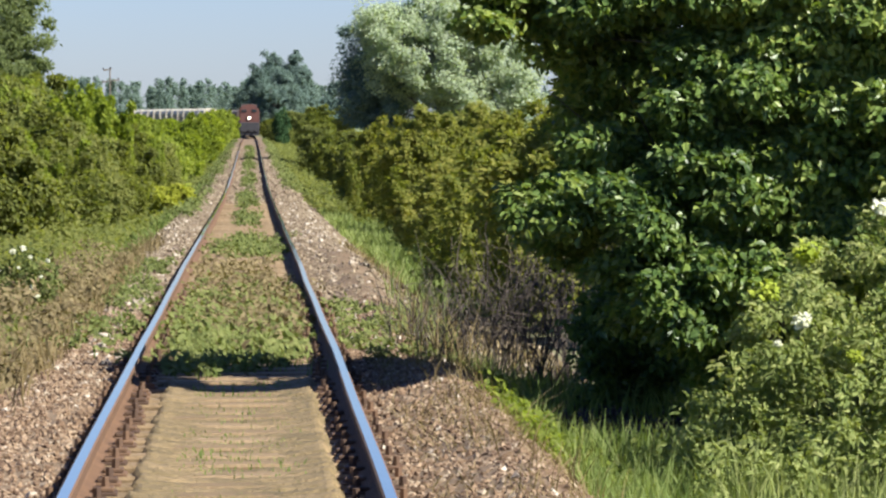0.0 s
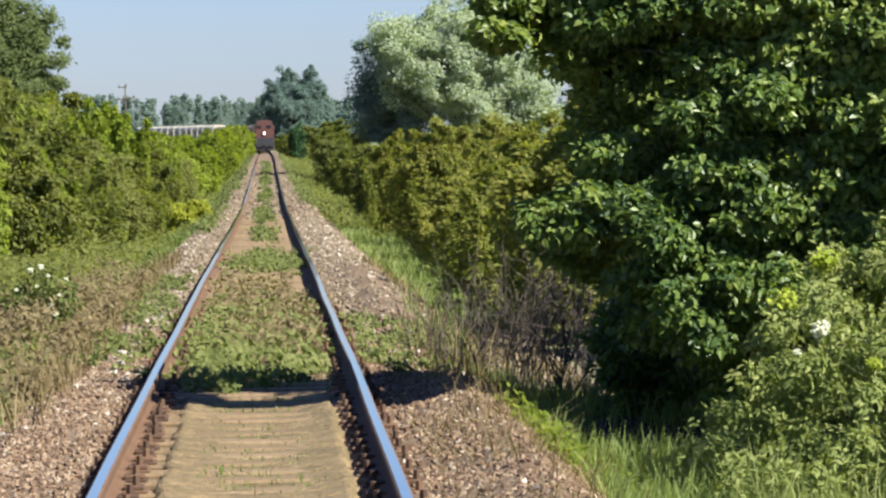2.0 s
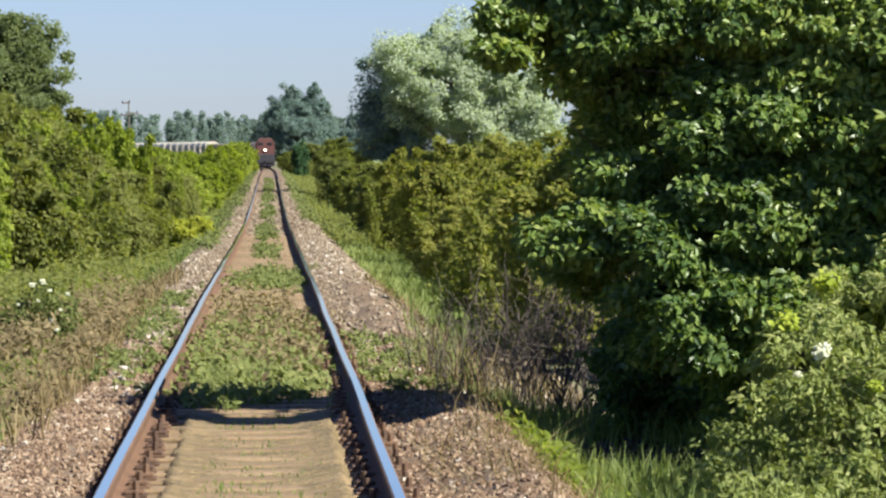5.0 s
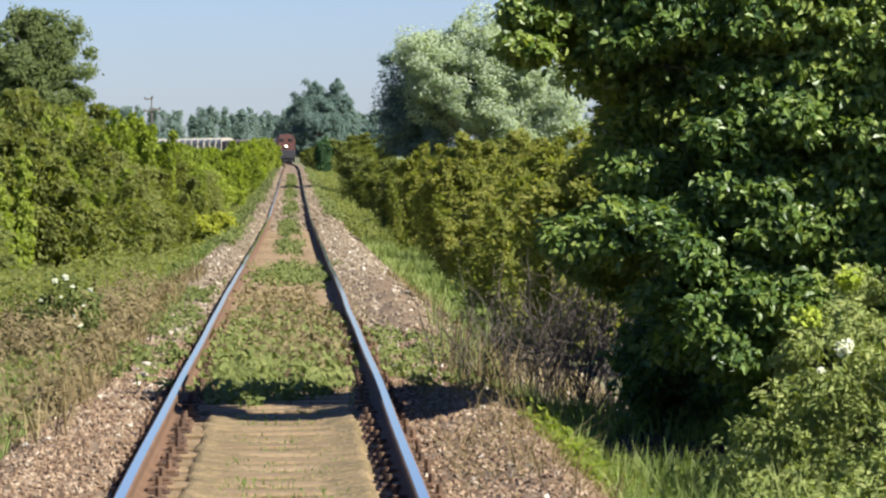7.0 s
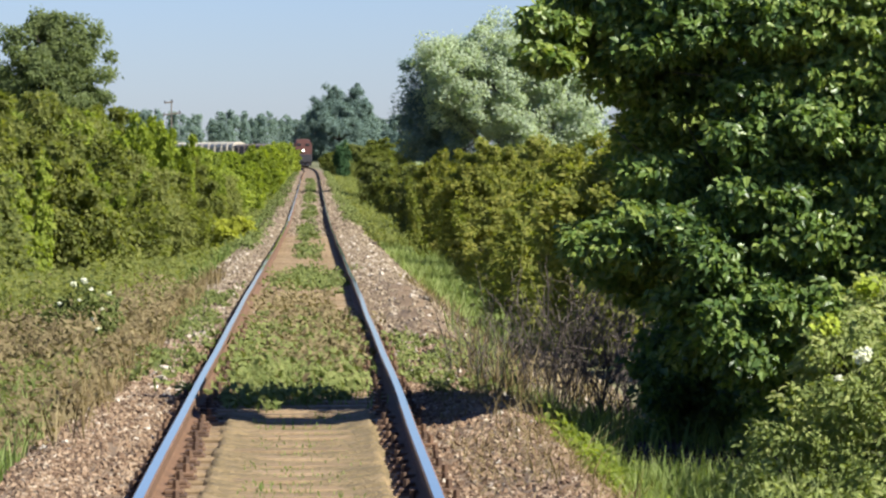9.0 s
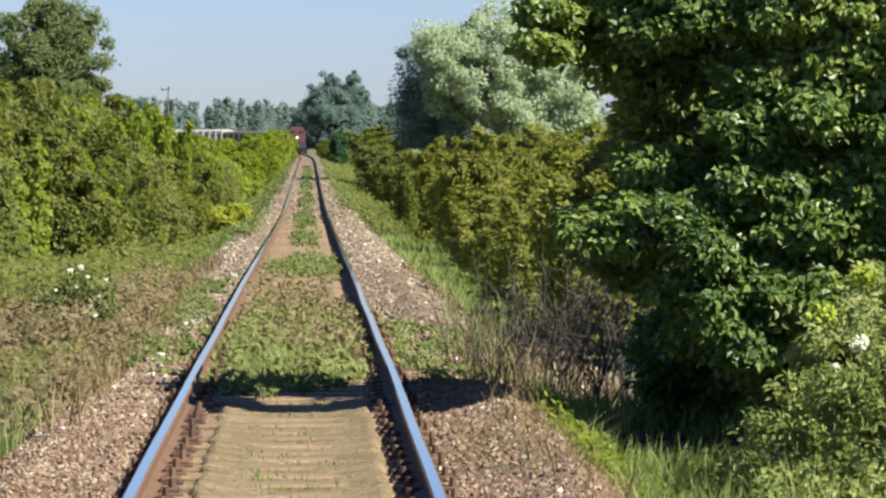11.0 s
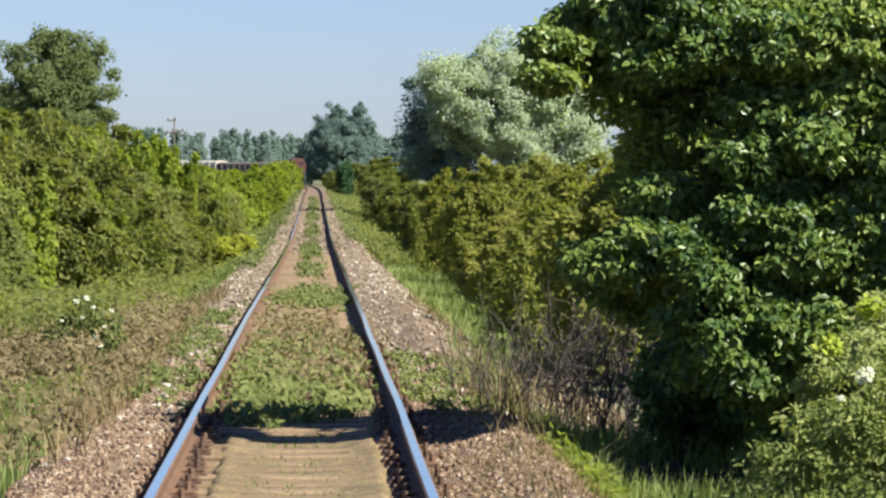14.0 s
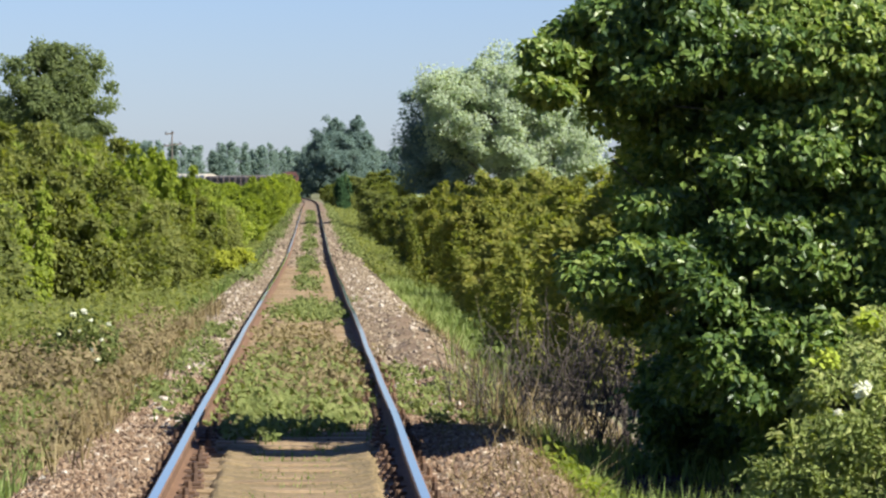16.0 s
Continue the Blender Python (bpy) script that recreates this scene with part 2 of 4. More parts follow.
def leaves_mesh(name, clumps, per, length, width, mat, g, droop=0.25, detail=True, flat=0.8):
    p, d = clump_points(np.asarray(clumps), per, g, flat)
    v, f = leaf_arrays(p, d, length, width, g, droop, detail)
    return fast_mesh(name, v, f, mat)


def tube_arrays(p0, p1, r0, r1, sides=5):
    """Tapered tubes from p0 to p1."""
    p0, p1 = np.atleast_2d(p0), np.atleast_2d(p1)
    r0, r1 = np.broadcast_to(r0, len(p0)), np.broadcast_to(r1, len(p0))
    ax = unit(p1 - p0)
    ref = np.where(np.abs(ax[:, 2:3]) > 0.9, [[1.0, 0, 0]], [[0, 0, 1.0]])
    u = unit(np.cross(ax, ref))
    w = np.cross(ax, u)
    a = np.arange(sides) / sides * 2 * np.pi
    ring = np.cos(a)[None, :, None] * u[:, None] + np.sin(a)[None, :, None] * w[:, None]
    v = np.concatenate([p0[:, None] + ring * r0[:, None, None], p1[:, None] + ring * r1[:, None, None]], 1)
    i = np.arange(sides)
    f = np.stack([i, (i + 1) % sides, (i + 1) % sides + sides, i + sides], 1)
    return v.reshape(-1, 3), (np.arange(len(p0))[:, None, None] * sides * 2 + f).reshape(-1, 4)


def limb_paths(start, ends, r0, r1, g, steps=4, sag=0.15, sides=5):
    """Crooked limbs from start points to ends, each in a few tapered tubes."""
    ends = np.atleast_2d(ends)
    start = np.broadcast_to(start, ends.shape)
    t = np.linspace(0, 1, steps + 1)
    length = np.linalg.norm(ends - start, axis=1, keepdims=True)
    pts = [start + (ends - start) * k + (g.normal(0, 1, ends.shape) * 0.06 + np.array([0, 0, sag * math.sin(math.pi * k)])) * length * (0 < k < 1) for k in t]
    rad = [r0 * (1 - k) + r1 * k for k in t]
    vs, fs, base = [], [], 0
    for i in range(steps):
        v, f = tube_arrays(pts[i], pts[i + 1], rad[i], rad[i + 1], sides)
        vs.append(v), fs.append(f + base)
        base += len(v)
    return np.concatenate(vs), np.concatenate(fs)


def join(*arrays):
    vs, fs, base = [], [], 0
    for v, f in arrays:
        vs.append(v), fs.append(f + base)
        base += len(v)
    return np.concatenate(vs), np.concatenate(fs)


def crown(g, n, centre, radii, ball, shell=0.55, low=-1.0):
    """Ball centres spread through an uneven ellipsoid, more of them near its skin."""
    d = unit(g.normal(0, 1, (n * 3, 3)))
    d = d[d[:, 2] > low][:n]
    r = g.uniform(shell, 1, (len(d), 1)) ** 0.7 * (1 + 0.16 * np.sin(d[:, :1] * 5 + d[:, 2:] * 4 + g.uniform(0, 6)))
    c = np.array(centre) + d * r * np.array(radii)
    return np.concatenate([c, ball * g.uniform(0.6, 1.35, (len(c), 1))], 1)


BOUGHS = []


def leaf_meshes():
    """Four single leaves, pointed and folded along the midrib."""
    out = []
    for k, (l, w, fold) in enumerate(((0.1, 0.05, 0.12), (0.09, 0.05, 0.2), (0.11, 0.052, 0.16), (0.085, 0.044, 0.08))):
        v = [(0, 0, 0), (w / 2, l * 0.3, fold * w), (w * 0.4, l * 0.65, fold * w * 0.7), (0, l, -0.15 * l), (-w * 0.4, l * 0.65, fold * w * 0.7), (-w / 2, l * 0.3, fold * w), (0, l * 0.5, -0.02 * l)]
        out.append(fast_mesh("leaf", v, [(0, 1, 6), (1, 2, 6), (2, 3, 6), (3, 4, 6), (4, 5, 6), (5, 0, 6)], ELDER_LEAF))
    return out


LEAF_MESHES = leaf_meshes()


def plant(name, clumps, per, leaf, mat, g, root=(0, 0, 0), trunk=0.03, trunk_mat=None, fork=0.3, stems=6, trunk_name="stem", crown_name="foliage", droop=0.25, detail=True, limbs=40, flat=0.8, boughs=0, single=0):
    """A tree or bush at the origin: an Empty with its wooden part and its leaves."""
    ob = new(name)
    clumps = np.asarray(clumps)
    top = clumps[:, :3].mean(0)
    pick = clumps[g.permutation(len(clumps))[:limbs], :3]
    if stems > 1:
        feet = np.array(root) + np.concatenate([g.normal(0, 0.12 * np.ptp(clumps[:, 0]) / 2 + 0.02, (len(pick), 2)), np.zeros((len(pick), 1))], 1)
        v, f = limb_paths(feet, feet + (pick - feet) * 0.82, trunk, trunk * 0.25, g, 4, 0.05)
    else:
        knot = np.array(root) * (1 - fork) + np.array((top[0], top[1], clumps[:, 2].max())) * fork
        knot[2] = root[2] + (clumps[:, 2].max() - root[2]) * fork
        head = np.array([top[0], top[1], root[2] + (clumps[:, 2].max() - root[2]) * 0.86])
        along = knot + (head - knot) * g.uniform(0, 0.75, (len(pick), 1))
        v, f = join(limb_paths(np.array(root, float), knot, trunk, trunk * 0.75, g, 4, 0, 9), limb_paths(knot, head, trunk * 0.75, trunk * 0.2, g, 5, 0, 7),
                    limb_paths(along, pick, trunk * 0.3, trunk * 0.06, g, 4, 0.06))
    hang(new(trunk_name, fast_mesh(trunk_name, v, f, trunk_mat or BARK, True)), ob)
    if not boughs:
        hang(new(crown_name, leaves_mesh(crown_name, clumps, per, leaf[0], leaf[1], mat, g, droop, detail, flat)), ob)
        return ob
    seeds = clumps[g.permutation(len(clumps))[:boughs], :3]
    nearest = np.linalg.norm(clumps[:, None, :3] - seeds[None], axis=2).argmin(1)
    for k in range(boughs):
        own = clumps[nearest == k].copy()
        pivot = own[:, :3].mean(0) * 0.75 + np.array((root[0], root[1], own[:, 2].mean())) * 0.25
        own[:, :3] -= pivot
        b = hang(new("bough", leaves_mesh("bough", own, per, leaf[0], leaf[1], mat, g, droop, detail, flat)), ob)
        b.matrix_basis = pose(*pivot)
        BOUGHS.append((b, pivot, g.uniform(0, 6.28, 4)))
        for c in own[own[:, 1].argsort()][:single]:  # single leaves on the side open to the track
            one = hang(new("leaf", LEAF_MESHES[len(BOUGHS) % 4]), b)
            d = unit(np.array((g.normal(-0.2, 0.6), -1.0, g.normal(0.3, 0.4))))
            one.matrix_basis = pose(*(c[:3] + d * c[3] * np.array((1, 1, flat))), g.uniform(-70, 10), g.uniform(-40, 40), g.uniform(0, 360))
    return ob


def blades(name, feet, height, width, mat, g, lean=0.35):
    """Bent grass blades standing at feet."""
    n = len(feet)
    a = g.uniform(0, 2 * np.pi, n)
    side = np.stack([np.cos(a), np.sin(a), np.zeros(n)], 1)
    b = g.uniform(0, 2 * np.pi, n)
    way = np.stack([np.cos(b), np.sin(b), np.zeros(n)], 1)
    h = (height * g.uniform(0.45, 1.35, n) * (0.5 + 1.0 * np.clip(0.5 + 0.6 * bump_field(feet[:, 0], feet[:, 1], 1.7, 4), 0, 1)))[:, None]
    bend = way * h * g.uniform(0.1, 1, (n, 1)) * lean
    up = np.array([0, 0, 1.0])
    w = width * g.uniform(0.7, 1.3, (n, 1))
    m = feet + up * h * 0.55 + bend * 0.35
    tip = feet + up * h * 0.95 + bend
    v = np.stack([feet - side * w / 2, feet + side * w / 2, m + side * w * 0.4, m - side * w * 0.4, tip], 1)
    me_f = (np.arange(n)[:, None, None] * 5 + np.array([[0, 1, 2], [0, 2, 3], [3, 2, 4]])).reshape(-1, 3)
    return new(name, fast_mesh(name, v.reshape(-1, 3), me_f, mat))


OCTA_V = np.array([[1, 0, 0], [-1, 0, 0], [0, 1, 0], [0, -1, 0], [0, 0, 1], [0, 0, -1.0]])
OCTA_F = np.array([[0, 2, 4], [2, 1, 4], [1, 3, 4], [3, 0, 4], [2, 0, 5], [1, 2, 5], [3, 1, 5], [0, 3, 5]])


def stones(name, centres, size, mat, g):
    """Broken stone: skewed eight-sided lumps."""
    n = len(centres)
    q = unit(g.normal(0, 1, (n, 3, 3)))
    u = q[:, 0]
    w = unit(np.cross(u, q[:, 1]))
    basis = np.stack([u, w, np.cross(u, w)], 1) * (size * g.uniform(0.45, 1.4, (n, 1, 1)) * g.uniform(0.6, 1.2, (n, 3, 1)))
    v = (OCTA_V[None] * g.uniform(0.65, 1.2, (n, 6, 1))) @ basis + centres[:, None]
    f = (np.arange(n)[:, None, None] * 6 + OCTA_F).reshape(-1, 3)
    return new(name, fast_mesh(name, v.reshape(-1, 3), f, mat))


def sweep(xs, ys, height, name, mat, centre=None, smooth=True):
    """A sheet over the lines xs across and ys along, at height(x, y)."""
    X, Y = np.meshgrid(np.asarray(xs, float), np.asarray(ys, float))
    Z = height(X, Y)
    if centre is not None:
        X = X + centre(Y)
    nx, ny = len(xs), len(ys)
    i = (np.arange(ny - 1)[:, None] * nx + np.arange(nx - 1)).ravel()
    f = np.stack([i, i + 1, i + nx + 1, i + nx], 1)
    return new(name, fast_mesh(name, np.stack([X, Y, Z], -1).reshape(-1, 3), f, mat, smooth))


def bump_field(x, y, scale, seed=0):
    s = seed * 1.7
    return (np.sin(x * scale * 1.7 + 1.3 + s) * np.sin(y * scale * 1.1 + 0.7 * s) + 0.6 * np.sin(x * scale * 3.9 + y * scale * 2.7 + s)
            + 0.35 * np.sin(x * scale * 8.3 - y * scale * 6.1 + 2 * s)) / 1.95


# ---- the line: height and bend of the track ----
def rail_z(y):
    """Height of the rail head: a shallow dip ahead of the camera."""
    y = np.asarray(y, float)
    k = np.clip((y - 14) / (150 - 14), 0, 1)
    dip = -0.95 * (3 * k ** 2 - 2 * k ** 3) * 0.55 - 0.95 * 0.45 * k
    m = np.clip((y - 190) / 190, 0, 1)
    f = np.clip((y - 370) / 140, 0, 1)
    return dip + 0.27 * (3 * m ** 2 - 2 * m ** 3) - 0.38 * (3 * f ** 2 - 2 * f ** 3)


def bend_x(y):
    """The line bends away to the left far ahead: a transition, then an even curve."""
    y = np.asarray(y, float)
    u = np.clip(y - 436, 0, 204)
    w = np.clip(y - 640, 0, None)
    return -(2.9e-7 * u ** 3 + 0.0362 * w + 1.775e-4 * w ** 2)


def ground_z(x, y):
    """The ground beside the line: a low bank, then flat fields."""
    a = np.abs(x - bend_x(y))
    bank = np.interp(a, [0, 2.0, 3.2, 6, 12, 40, 4000], [-0.7, -0.72, -0.82, -0.95, -1.0, -1.0, -1.0])
    bank = bank + 0.27 * np.clip((62 - y) / 22, 0, 1) * np.clip((9 - a) / 4, 0, 1)  # higher verge beside the near stretch
    far = np.clip((y - 300) / 500, 0, 1)
    return rail_z(np.minimum(y, 900)) + bank - 0.3 * far + 0.05 * bump_field(x, y, 0.9) * np.clip(a - 1.5, 0, 1)


BED = ([-3.0, -2.5, -2.1, -1.72, -1.5, -1.25, -0.95, -0.83, -0.72, 0.72, 0.83, 0.95, 1.25, 1.5, 1.75, 2.05, 2.4, 2.8],
       [-0.95, -0.7, -0.46, -0.22, -0.15, -0.13, -0.13, -0.15, -0.2, -0.2, -0.15, -0.13, -0.12, -0.14, -0.24, -0.45, -0.68, -0.95])


def bed_z(x, y):
    """Top of the ballast, x from the track's middle."""
    rough = np.clip((np.abs(x) - 0.8) * 3, 0.25, 1)
    heap = 0.15 * np.exp(-((x - 1.55) / 0.36) ** 2) * np.clip((30.5 - y) / 2, 0, 1)  # stones thrown up in a ridge on one side
    mounds = 0.13 * np.clip(np.sin(y * 1.7 + x * 1.4 + 0.8 * np.sin(y * 0.45)), 0, 1) ** 2 * np.clip((x - 0.95) / 0.35, 0, 1) * np.clip((y - 33) / 2, 0, 1) * np.clip((68 - y) / 8, 0, 1)
    return rail_z(y) + np.interp(x, *BED) + heap + mounds + 0.022 * bump_field(x, y, 2.6, 3) * rough


# ---- ground, ballast, track ----
gx = np.concatenate([-np.geomspace(4200, 8, 26), np.arange(-7, 7.01, 0.35), np.geomspace(8, 4200, 26)])
gy = np.concatenate([[-400, -100, -30, -8], np.arange(0, 60, 0.6), np.geomspace(60, 700, 90), np.geomspace(720, 4600, 20)])
ground = tagged(sweep(gx, gy, ground_z, "ground", SOIL), "uneven grassy ground with bare brown soil", "ground", kind="structure")

bed_ys = np.concatenate([np.arange(-40, 8, 1.0), np.arange(8, 60, 0.2), np.geomspace(60, 1020, 260)])
ballast = tagged(sweep(np.concatenate([np.linspace(-3.0, -1, 22), np.array([-0.9, -0.83, -0.77, -0.72, -0.4, 0, 0.4, 0.72, 0.77, 0.83, 0.9]), np.linspace(1, 2.8, 22)]), bed_ys, bed_z, "ballast_bed", BALLAST, bend_x),
                 "dusty brown ballast bed under the track", "ballast", kind="structure")

g = np.random.default_rng(11)


def bed_stones(n, y0, y1, size, name, lo=0.86, hi=2.55):
    y = y0 + (y1 - y0) * g.uniform(0, 1, n) ** 1.25
    x = g.uniform(lo, hi, n) * g.choice([-1, 1], n)
    x = np.where(x < -2.2, x + 1.0, x)
    z = bed_z(x, y) + g.uniform(-0.6, 0.3, n) * size
    return stones(name, np.stack([x + bend_x(y), y, z], 1), size, STONE, g)


tagged(bed_stones(60000, 13, 42, 0.021, "ballast_stones"), "loose broken ballast stones, grey and brown", "gravel", kind="stuff")
tagged(bed_stones(20000, 40, 130, 0.034, "ballast_stones", 0.8, 2.4), "loose broken ballast stones, dusty straw-brown", "gravel", kind="stuff").data.materials[0] = STRAW_STONE

tagged(bed_stones(900, 30, 120, 0.05, "pale_stones", 0.9, 2.1), "scattered larger pale stones on the ballast", "gravel", kind="stuff").data.materials[0] = PALE_STONE
tagged(bed_stones(420, 14, 45, 0.03, "pale_stones"), "scattered larger pale stones on the ballast", "gravel", kind="stuff").data.materials[0] = PALE_STONE


def bank_stones(n, y0, y1, size):
    y, x = g.uniform(y0, y1, n), g.uniform(1.6, 3.1, n)
    z = np.maximum(bed_z(np.minimum(x, 2.79), y), ground_z(x, y)) + g.uniform(-0.5, 0.3, n) * size
    return stones("bank_stones", np.stack([x, y, z], 1), size, STRAW_STONE, g)


tagged(bank_stones(16000, 31, 72, 0.035), "broken stones spilled over the bank", "gravel", kind="stuff")
track = tagged(new("railway_track"), "single railway track with rusty rails on half-buried sleepers", "railway track")
RAIL_PROFILE = ((-0.070, -0.160), (0.070, -0.160), (0.070, -0.150), (0.016, -0.128), (0.009, -0.120), (0.009, -0.046), (0.034, -0.036), (0.036, -0.008),
                (0.026, 0.0), (-0.026, 0.0), (-0.036, -0.008), (-0.034, -0.036), (-0.009, -0.046), (-0.009, -0.120), (-0.016, -0.128), (-0.070, -0.150))


def rail(side):
    ys = np.concatenate([np.arange(-40, 60, 1.0), np.geomspace(60, 1020, 200)])
    prof = np.array(RAIL_PROFILE)
    k = len(prof)
    jog = 0.005 * np.sin(ys * 0.23 + side) + 0.003 * np.sin(ys * 0.61 + 2 * side)
    v = np.stack([bend_x(ys)[:, None] + side * 0.7535 + jog[:, None] + prof[None, :, 0], np.repeat(ys[:, None], k, 1), rail_z(ys)[:, None] + 0.5 * jog[:, None] + prof[None, :, 1]], -1)
    i, j = np.arange(len(ys) - 1)[:, None] * k, np.arange(k)
    f = np.stack([i + j, i + (j + 1) % k, i + k + (j + 1) % k, i + k + j], -1).reshape(-1, 4)
    me = fast_mesh("rail", v.reshape(-1, 3), f, [RUST, RAIL_TOP])
    top = np.tile(np.isin(np.arange(k), (8,)), len(ys) - 1)
    me.polygons.foreach_set("material_index", top.astype(np.int32))
    return hang(new("rail", me), track, "rusty steel rail with a polished running face")


rail(-1), rail(1)


def bevel_box(sx, sy, sz, bevel=0.01, seg=1):
    bm = bmesh.new()
    bmesh.ops.create_cube(bm, size=1)
    bmesh.ops.scale(bm, vec=(sx, sy, sz), verts=bm.verts)
    if bevel:
        bmesh.ops.bevel(bm, geom=bm.edges[:], offset=bevel, segments=seg, affect="EDGES")
    return bm


def bm_mesh(bm, name, mat):
    me = bpy.data.meshes.new(name)
    bm.to_mesh(me)
    bm.free()
    me.materials.append(mat)
    return me


def sleeper_mesh():
    bm = bevel_box(2.5, 0.25, 0.2, 0.015)
    for v in bm.verts:
        v.co.z += 0.006 * math.sin(v.co.x * 7) - 0.1
    return bm_mesh(bm, "sleeper", SLEEPER)


def clip_mesh():
    bm = bevel_box(0.11, 0.13, 0.025, 0.006)
    r = bmesh.ops.create_cone(bm, cap_ends=True, segments=6, radius1=0.024, radius2=0.02, depth=0.055)
    bmesh.ops.translate(bm, vec=(0.01, 0, 0.035), verts=r["verts"])
    return bm_mesh(bm, "fastening", FASTENER)


SLEEPER_MESH, CLIP_MESH, PLATE_MESH = sleeper_mesh(), clip_mesh(), bm_mesh(bevel_box(0.36, 0.19, 0.022, 0.005), "base_plate", FASTENER)
for i in range(190):
    y = 8.0 + 0.6 * i + g.normal(0, 0.012)
    s = hang(new("sleeper", SLEEPER_MESH), track, "weathered sleeper half buried in sand")
    s.matrix_basis = pose(g.normal(0, 0.01), y, float(rail_z(y)) - 0.16 + g.normal(0, 0.004), 0, g.normal(0, 0.3), g.normal(0, 0.5))
    if i < 62:
        for x in (-0.7535, 0.7535):
            hang(new("base_plate", PLATE_MESH), s).matrix_basis = pose(x, 0, 0.004)
        for x in (-0.86, -0.645, 0.645, 0.86):
            c = hang(new("fastening", CLIP_MESH), s)
            c.matrix_basis = pose(x, 0, 0.026, 0, 0, 0 if x in (-0.645, 0.86) else 180)

# sand between and beside the rails near the camera, its surface a little below the sleepers' tops
infill = tagged(sweep(np.linspace(-0.535, 0.585, 36), np.arange(9, 30.4, 0.03),
                      lambda x, y: (rail_z(y) - 0.17 - 0.06 * np.clip((y - 29.0 - 0.25 * np.sin(x * 5)) / 1.2, 0, 1) + 0.055 * np.clip(np.abs(x) / 0.56, 0, 1) ** 2.2 - 0.1 * np.clip((np.abs(x - 0.025) + 0.022 * (bump_field(x * 0 + 3, y, 3.1, 6) + 0.8 * bump_field(x * 0 + 1, y, 9.0, 3)) - 0.51) / 0.05, 0, 1)
                                    + 0.009 * bump_field(x, y, 2.2, 5) + 0.007 * bump_field(x, y, 9, 2) + 0.004 * bump_field(x, y, 23, 7)
                                    - (0.038 + 0.022 * bump_field(x, y, 1.6, 4)) * np.exp(-((np.abs((y - 7.7) % 0.6 - 0.3) - 0.145 - 0.02 * bump_field(x, y, 2.0, 9)) / 0.028) ** 2)),
                      "sand_infill", SAND), "pale sand filling the space between the rails", "sand", kind="structure")


# ---- small growth on and beside the line ----
def scatter(n, x0, x1, y0, y1, lumps=0.0, on="bed", near=1.0):
    y = y0 + (y1 - y0) * g.uniform(0, 1, n) ** near
    x = g.uniform(x0, x1, n)
    if lumps:
        keep = bump_field(x, y, lumps, 8) > g.uniform(-0.6, 0.5, n)
        x, y = x[keep], y[keep]
    z = bed_z(x, y) if on == "bed" else np.maximum(ground_z(x, y), np.where(np.abs(x) < 2.8, bed_z(x, y), -99))
    return np.stack([x, y, z], 1)


def open_grass(feet):
    """Grass thins out in the shade under the elder."""
    deep = np.clip((feet[:, 0] - 2.05) / 0.25, 0, 1) * np.clip((feet[:, 1] - 26.3) / 0.8, 0, 1)
    return feet[deep < g.uniform(0.0, 1.0, len(feet))]


def weeds(name, feet, ball, per, leaf, mat, label, category="weeds"):
    c = np.concatenate([feet + np.array([0, 0, ball * 0.5]), ball * g.uniform(0.5, 1.3, (len(feet), 1))], 1)
    return tagged(new(name, leaves_mesh(name, c, per, leaf, leaf * 0.5, mat, g, 0.0, False)), label, category, kind="stuff")


def patch(n, x0, xs, y0, ys, on="bed"):
    """Plants gathered round a spot, thinning outwards."""
    x, y = g.normal(x0, xs, n), np.abs(g.normal(0, 1, n)) * ys * g.choice([-0.55, 1], n) + y0
    keep = ((np.abs(x) < 0.7) | (np.abs(x) > 0.85)) & (y > 29.8 + 0.5 * np.sin(x * 5))
    x, y = x[keep], y[keep]
    return np.stack([x, y, bed_z(x, y)], 1)


for n, x0, xs, y0, ys, mat in ((420, -0.1, 0.36, 35, 6, WEED_LEAF), (300, 0.15, 0.3, 40, 6, RED_WEED), (200, 0.05, 0.3, 66, 5, WEED_LEAF), (60, -0.2, 0.3, 54, 4, RED_WEED)):
    weeds("track_weeds", patch(n, x0, xs, y0, ys), 0.12, 34, 0.075, mat, "low weeds growing between the rails")
weeds("track_weeds", scatter(620, -0.3, 0.32, 84, 340, 0.12), 0.14, 22, 0.12, WEED_LEAF, "low weeds growing between the rails")
tagged(bed_stones(9000, 30, 130, 0.04, "ballast_stones", 0.0, 0.68), "loose broken ballast stones, grey and brown", "gravel", kind="stuff")
tagged(bed_stones(9000, 125, 330, 0.07, "ballast_stones", 0.0, 2.2), "loose broken ballast stones, dusty straw-brown", "gravel", kind="stuff").data.materials[0] = STRAW_STONE
weeds("shoulder_weeds", scatter(230, 0.9, 2.0, 31, 41, 0.8), 0.08, 30, 0.06, WEED_LEAF, "low green weeds on the ballast shoulder")
weeds("shoulder_weeds", scatter(500, -2.4, -0.95, 33, 60, 0.6), 0.09, 30, 0.06, WEED_LEAF, "low green weeds on the ballast shoulder")
tagged(blades("sand_grass", scatter(2600, -0.3, 0.45, 17, 29, 1.2) + np.array([0, 0, 0.015]), 0.045, 0.01, GRASS_BLADE, g), "sparse short grass in the sand", "grass", kind="stuff")
tagged(blades("track_grass", patch(1500, 0, 0.36, 34, 7), 0.13, 0.012, GRASS_BLADE, g), "green grass tufts between the rails", "grass", kind="stuff")
tagged(blades("dry_grass", patch(1500, 0, 0.36, 37, 8), 0.13, 0.009, DRY_GRASS, g, 1.2), "dry straw between the rails", "grass", kind="stuff")
